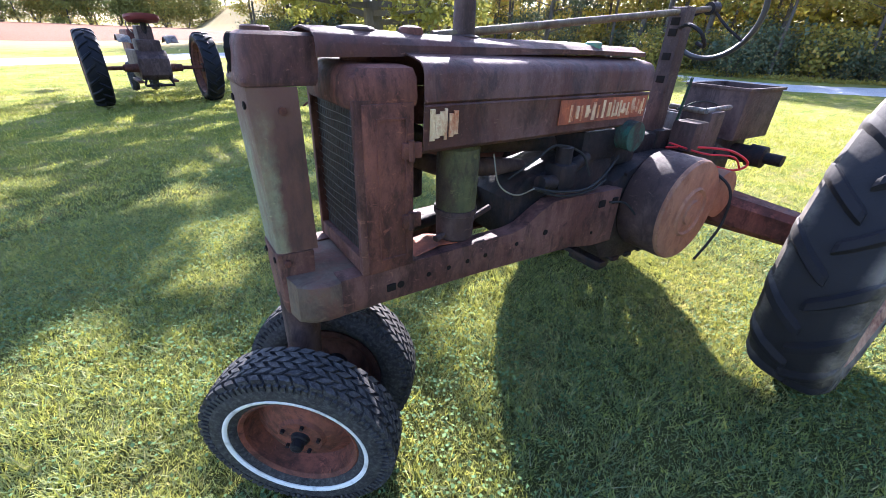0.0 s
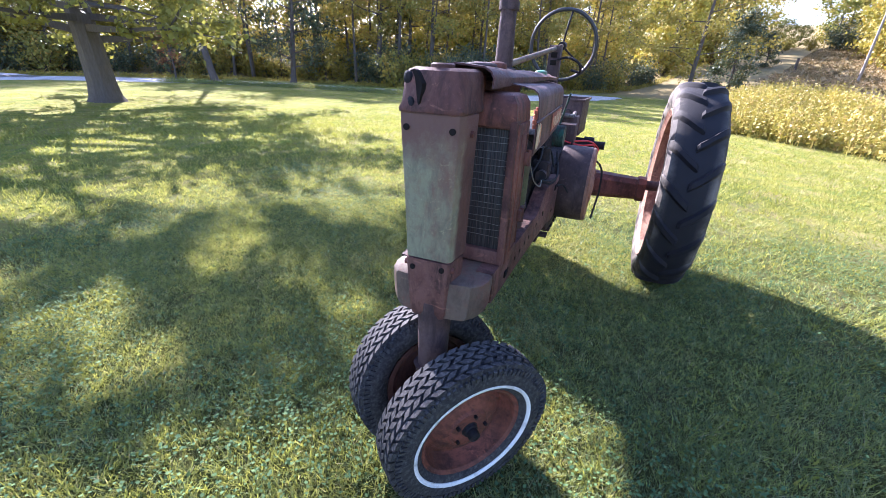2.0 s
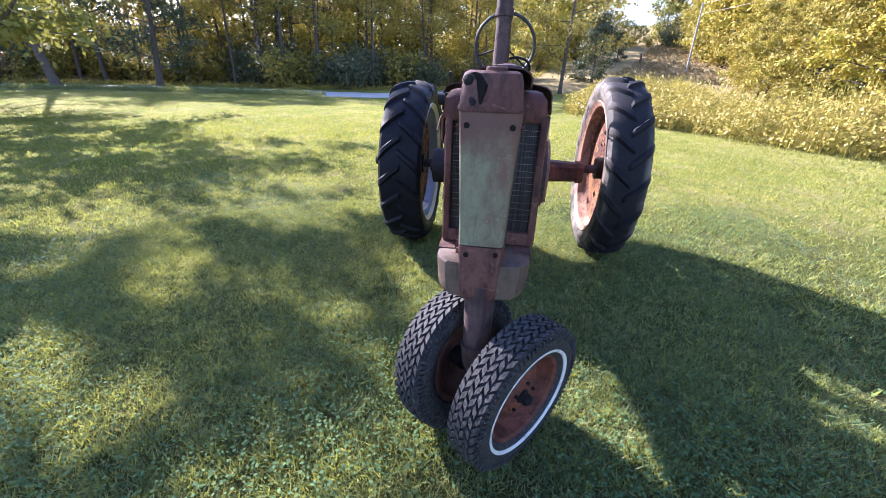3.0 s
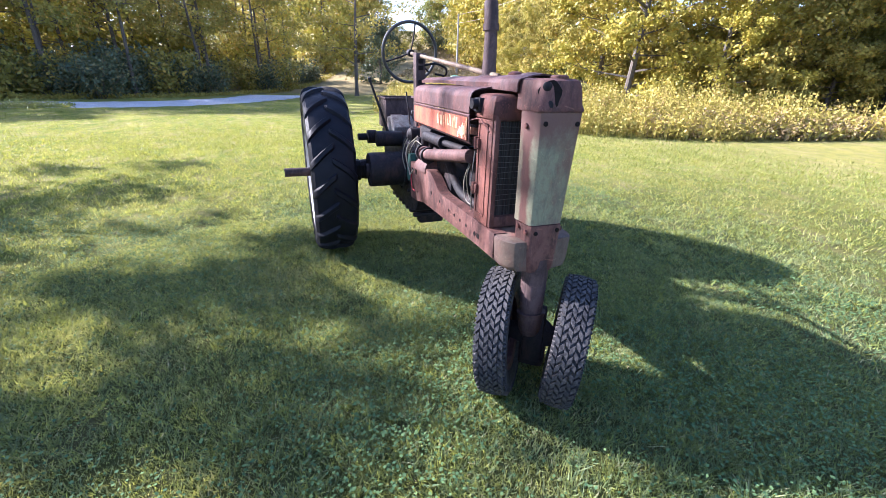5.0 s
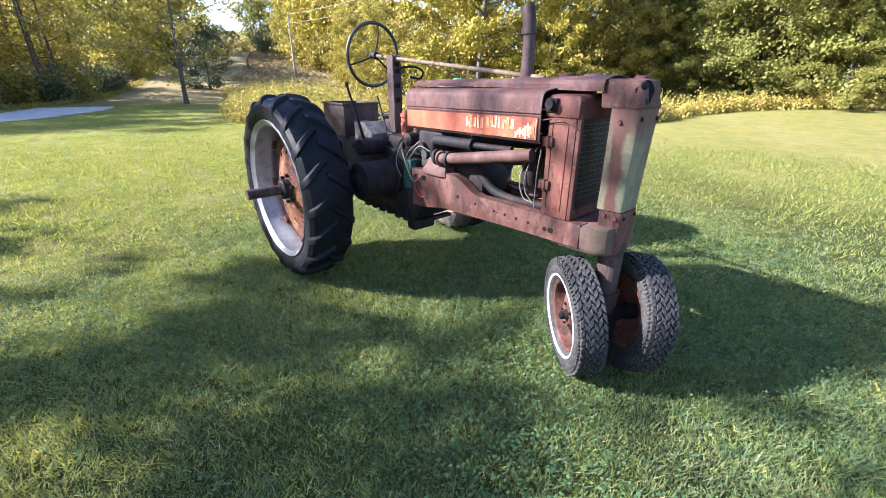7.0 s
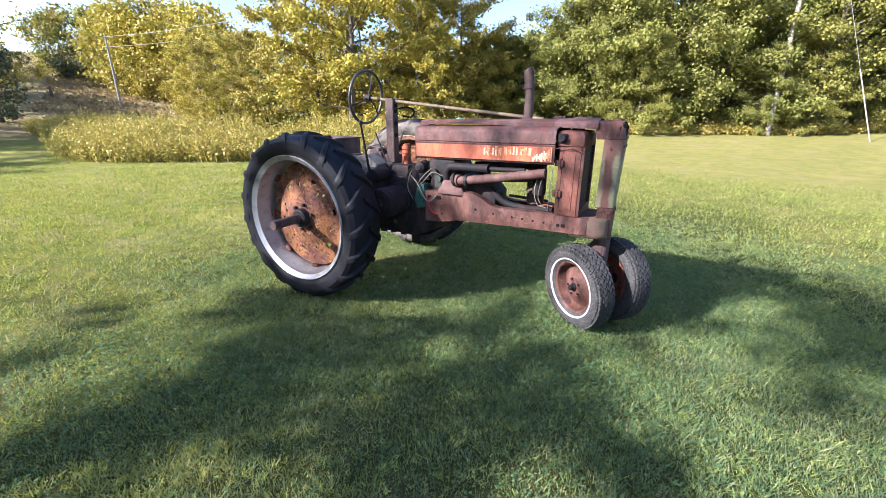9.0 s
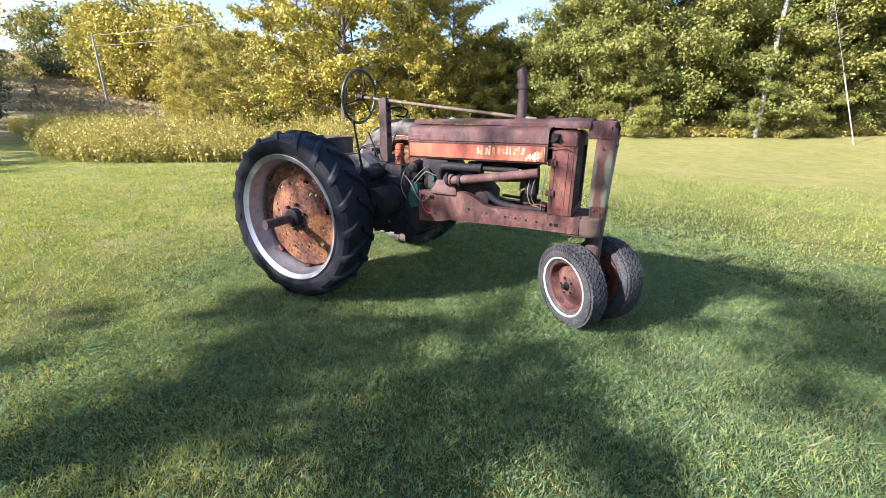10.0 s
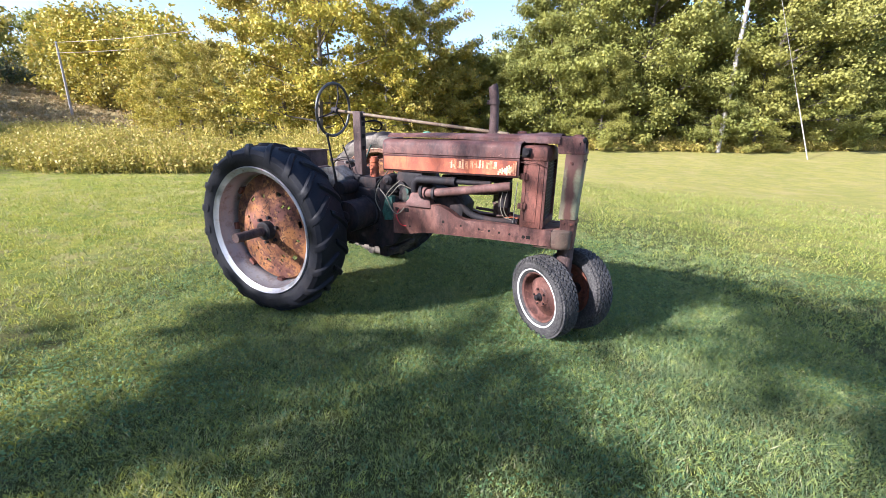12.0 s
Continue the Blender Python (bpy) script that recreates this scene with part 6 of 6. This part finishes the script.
tube(b, [g, g.lerp(top_p, 0.27), g.lerp(top_p, 0.271), top_p], [0.022, 0.022, 0.007, 0.007], 6)
tagged(part("guy_wire", b, M_POLE, None), "slanting guy wire with a pale guard at its foot", "guy wire")
b = B()
tube(b, [(57, -16.2, gz(57, -16.2) - 0.05), (57, -16.2, gz(57, -16.2) + 1.3)], [0.14, 0.12], 10)
tagged(part("fence_post", b, M_BARK, None), "short dark wooden post in the weeds", "fence post")

# ---- the second tractor, seen from behind ----
other = thing("tractor", "second old red tractor with black rear tyres, standing beyond the shade", "tractor", m=Matrix.Translation((0.02, 9.62, -0.05)) @ Matrix.Rotation(math.atan2(-0.994, 0.11), 4, "Z"))
for s in (1, -1):
    rear_wheel(other, Matrix.Translation((0, s * 0.97, 0.668)) @ Matrix.Rotation(0 if s > 0 else math.pi, 4, "Z"), M_ZINC2)
    b = B()
    tube(b, [(0, s * 0.16, 0.668), (0, s * 0.2, 0.668), (0, s * 0.5, 0.668), (0, s * 0.52, 0.668), (0, s * 1.0, 0.668)], [0.12, 0.09, 0.07, 0.038, 0.038], 18)
    part("axle_housing", b, M_RUST, other)
    b = B()
    sheet(b, [[(-0.25 + 0.5 * i / 5, s * yy, 1.05 + 0.22 * math.sin(math.pi * (0.15 + i / 7)) - 0.35 * max(0, 0.36 - yy)) for yy in (0.28, 0.36, 0.5)] for i in range(6)], 0.006)
    part("fender", b, M_GREY, other, "pale dented sheet fender")
    b = B()
    box(b, -0.6, 0.2, s * 0.30 - 0.05, s * 0.30 + 0.05, 0.40, 0.45, 0.01)
    part("footboard", b, M_RUST, other)
b = B()
prism(b, [(-1.5, 0.55), (-0.9, 0.42), (0.15, 0.45), (0.26, 0.55), (0.26, 0.85), (0.1, 1.0), (-1.5, 0.95)], "y", -0.27, 0.27, 0.05)
box(b, -0.5, 0.12, -0.2, 0.2, 0.9, 1.18, 0.03)
prism(b, [(-0.6, 1.1), (0.06, 1.1), (0.0, 1.42), (-0.5, 1.42)], "y", -0.13, 0.13, 0.03)
part("gear_case", b, M_STACK, other, "rust-red cast gear case")
b = B()
box(b, 0.1, 0.5, -0.035, 0.035, 0.36, 0.40, 0.008)
box(b, 0.2, 0.3, -0.25, 0.25, 0.34, 0.38, 0.008)
for s in (1, -1):
    tube(b, [(0.22, s * 0.25, 0.36), (0.18, s * 0.16, 0.62)], 0.02, 8)
part("drawbar", b, M_DARK, other)
b = B()
prism(b, [(-2.4, 0.85), (-1.0, 0.85), (-1.0, 1.35), (-2.35, 1.32)], "y", -0.2, 0.2, 0.05)
part("hood", b, M_RUST, other, "dull red hood")
b = B()
loft(b, [[(0.02 + r * 0.8 * math.cos(a), r * math.sin(a), z + 0.05 * max(0, math.cos(a))) for a in (2 * math.pi * k / 20 for k in range(20))] for r, z in ((0.10, 1.46), (0.26, 1.48), (0.30, 1.54), (0.295, 1.59), (0.26, 1.56), (0.10, 1.52))])
part("seat", b, M_SEAT, other, "round dark-red seat")
b = B()
tube(b, smooth_path([(0.02, 0, 1.48), (-0.03, 0, 1.25), (-0.1, 0, 1.0)]), 0.05, 10)
part("seat_post", b, M_DARK, other)
b = B()
ring = [Vector((-0.72 - 0.1 * math.sin(a), 0.2 * math.cos(a), 1.42 + 0.18 * math.sin(a))) for a in (2 * math.pi * k / 32 for k in range(32))]
tube(b, ring + [ring[0]], 0.012, 8, False)
tube(b, [(-0.72, 0, 1.42), (-1.1, 0, 1.25)], 0.015, 8)
part("steering_wheel", b, M_WHEELRIM, other)
b = B()
tube(b, [(-2.15, 0, 0.3), (-2.15, 0, 0.9)], 0.07, 14)
part("front_post", b, M_DARK, other)
for s in (1, -1):
    b = B()
    lathe(b, [(0.02, -0.02), (0.19, -0.03), (0.2, -0.06), (0.3, -0.07), (0.33, 0.0), (0.3, 0.07), (0.2, 0.06), (0.19, 0.03), (0.02, 0.03)], 28)
    part("front_tyre", b, M_FRUBBER, other, m=Matrix.Translation((-2.15, s * 0.2, 0.325)))

# ---- grass ----
def grass(name, label, seed, tufts, blades, area, keep, tall, wide, loose, mat):
    """Tufts of separate blades over an area (x0, x1, y0, y1), thinned by keep."""
    rng = np.random.default_rng(seed)
    x0, x1, y0, y1 = area
    tx, ty = rng.uniform(x0, x1, tufts), rng.uniform(y0, y1, tufts)
    ok = keep(tx, ty)
    tx, ty = tx[ok], ty[ok]
    lush = 0.5 + 0.28 * np.sin(1.9 * tx + 1.3 * np.sin(1.1 * ty)) * np.sin(2.3 * ty + 1.7 * np.sin(0.8 * tx)) + 0.22 * np.sin(7.1 * tx + 2 * np.sin(5 * ty)) * np.sin(6.3 * ty)
    th = tall * rng.uniform(0.35, 1.25, len(tx)) ** 1.3 * (0.6 + 0.7 * lush)
    lean = rng.normal(size=(len(tx), 2)) * 0.35
    k = np.repeat(np.arange(len(tx)), blades)
    n = len(k)
    off = rng.normal(size=(n, 2)) * loose
    h = th[k] * rng.uniform(0.45, 1.15, n)
    out2 = np.clip(off / loose, -2, 2) * 0.38 + lean[k] + rng.normal(size=(n, 2)) * 0.35
    foot = np.column_stack([tx[k] + off[:, 0], ty[k] + off[:, 1], tilt(tx[k]) - 0.03])
    ang = rng.uniform(0, 2 * np.pi, n)
    w = np.stack([-np.sin(ang), np.cos(ang), np.zeros(n)], 1) * (wide * rng.uniform(0.55, 1.3, n))[:, None] * 0.5
    tip = foot + np.column_stack([out2 * h[:, None], h])
    ob = new(name, quads_mesh(name, np.stack([foot - w, foot + w, tip], 1), mat, 3))
    return tagged(ob, label, "grass", kind="stuff")


def reach(x, y):
    return np.hypot(x - 0.3, y - 0.6)


thin = np.random.default_rng(80)
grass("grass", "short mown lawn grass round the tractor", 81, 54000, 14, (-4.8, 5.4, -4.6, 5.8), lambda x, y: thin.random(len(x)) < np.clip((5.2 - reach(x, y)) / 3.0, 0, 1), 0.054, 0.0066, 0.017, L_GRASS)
grass("grass", "mown lawn grass farther out", 82, 78000, 11, (-10, 17, -17, 16), lambda x, y: (thin.random(len(x)) < np.clip((reach(x, y) - 1.2) / 4.2, 0, 1)) & (thin.random(len(x)) < np.clip((17.0 - reach(x, y)) / 9.0, 0.0, 1)), 0.058, 0.016, 0.12, L_GRASS_DRY)
grass("grass", "rough mown grass at the far side of the lawn", 84, 26000, 9, (-18, 24, -26, 22), lambda x, y: (reach(x, y) > 8) & (reach(x, y) < 25) & (y < 20 - 0.2 * x) & (x < 19.5), 0.07, 0.03, 0.3, L_GRASS_DRY)
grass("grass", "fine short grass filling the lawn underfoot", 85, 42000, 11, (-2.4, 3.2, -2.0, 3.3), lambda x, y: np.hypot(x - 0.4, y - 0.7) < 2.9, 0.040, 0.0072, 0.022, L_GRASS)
rng = np.random.default_rng(83)
n = 130000
cx, cy = rng.uniform(-3, 3.8, n), rng.uniform(-3, 4.0, n)
pat = np.sin(2.1 * cx + 1.1 * np.sin(1.7 * cy)) * np.sin(1.9 * cy + 0.7)
ok = rng.random(n) < np.clip(0.45 + 0.75 * pat, 0.12, 1)
cent = np.stack([cx[ok], cy[ok], tilt(cx[ok]) + rng.uniform(0.008, 0.032, ok.sum())], 1)
u = rng.normal(size=(len(cent), 3)) * np.array([1, 1, 0.25])
u /= np.linalg.norm(u, axis=1)[:, None]
v = np.cross(u, np.array([0, 0, 1.0]) + rng.normal(size=(len(cent), 3)) * 0.25)
s = rng.uniform(0.0045, 0.0092, len(cent))[:, None]
tagged(new("clover", quads_mesh("clover", np.stack([cent - u * s, cent + v * s, cent + u * s, cent - v * s], 1), L_CLOVER)), "clover patches among the grass", "clover", kind="stuff")
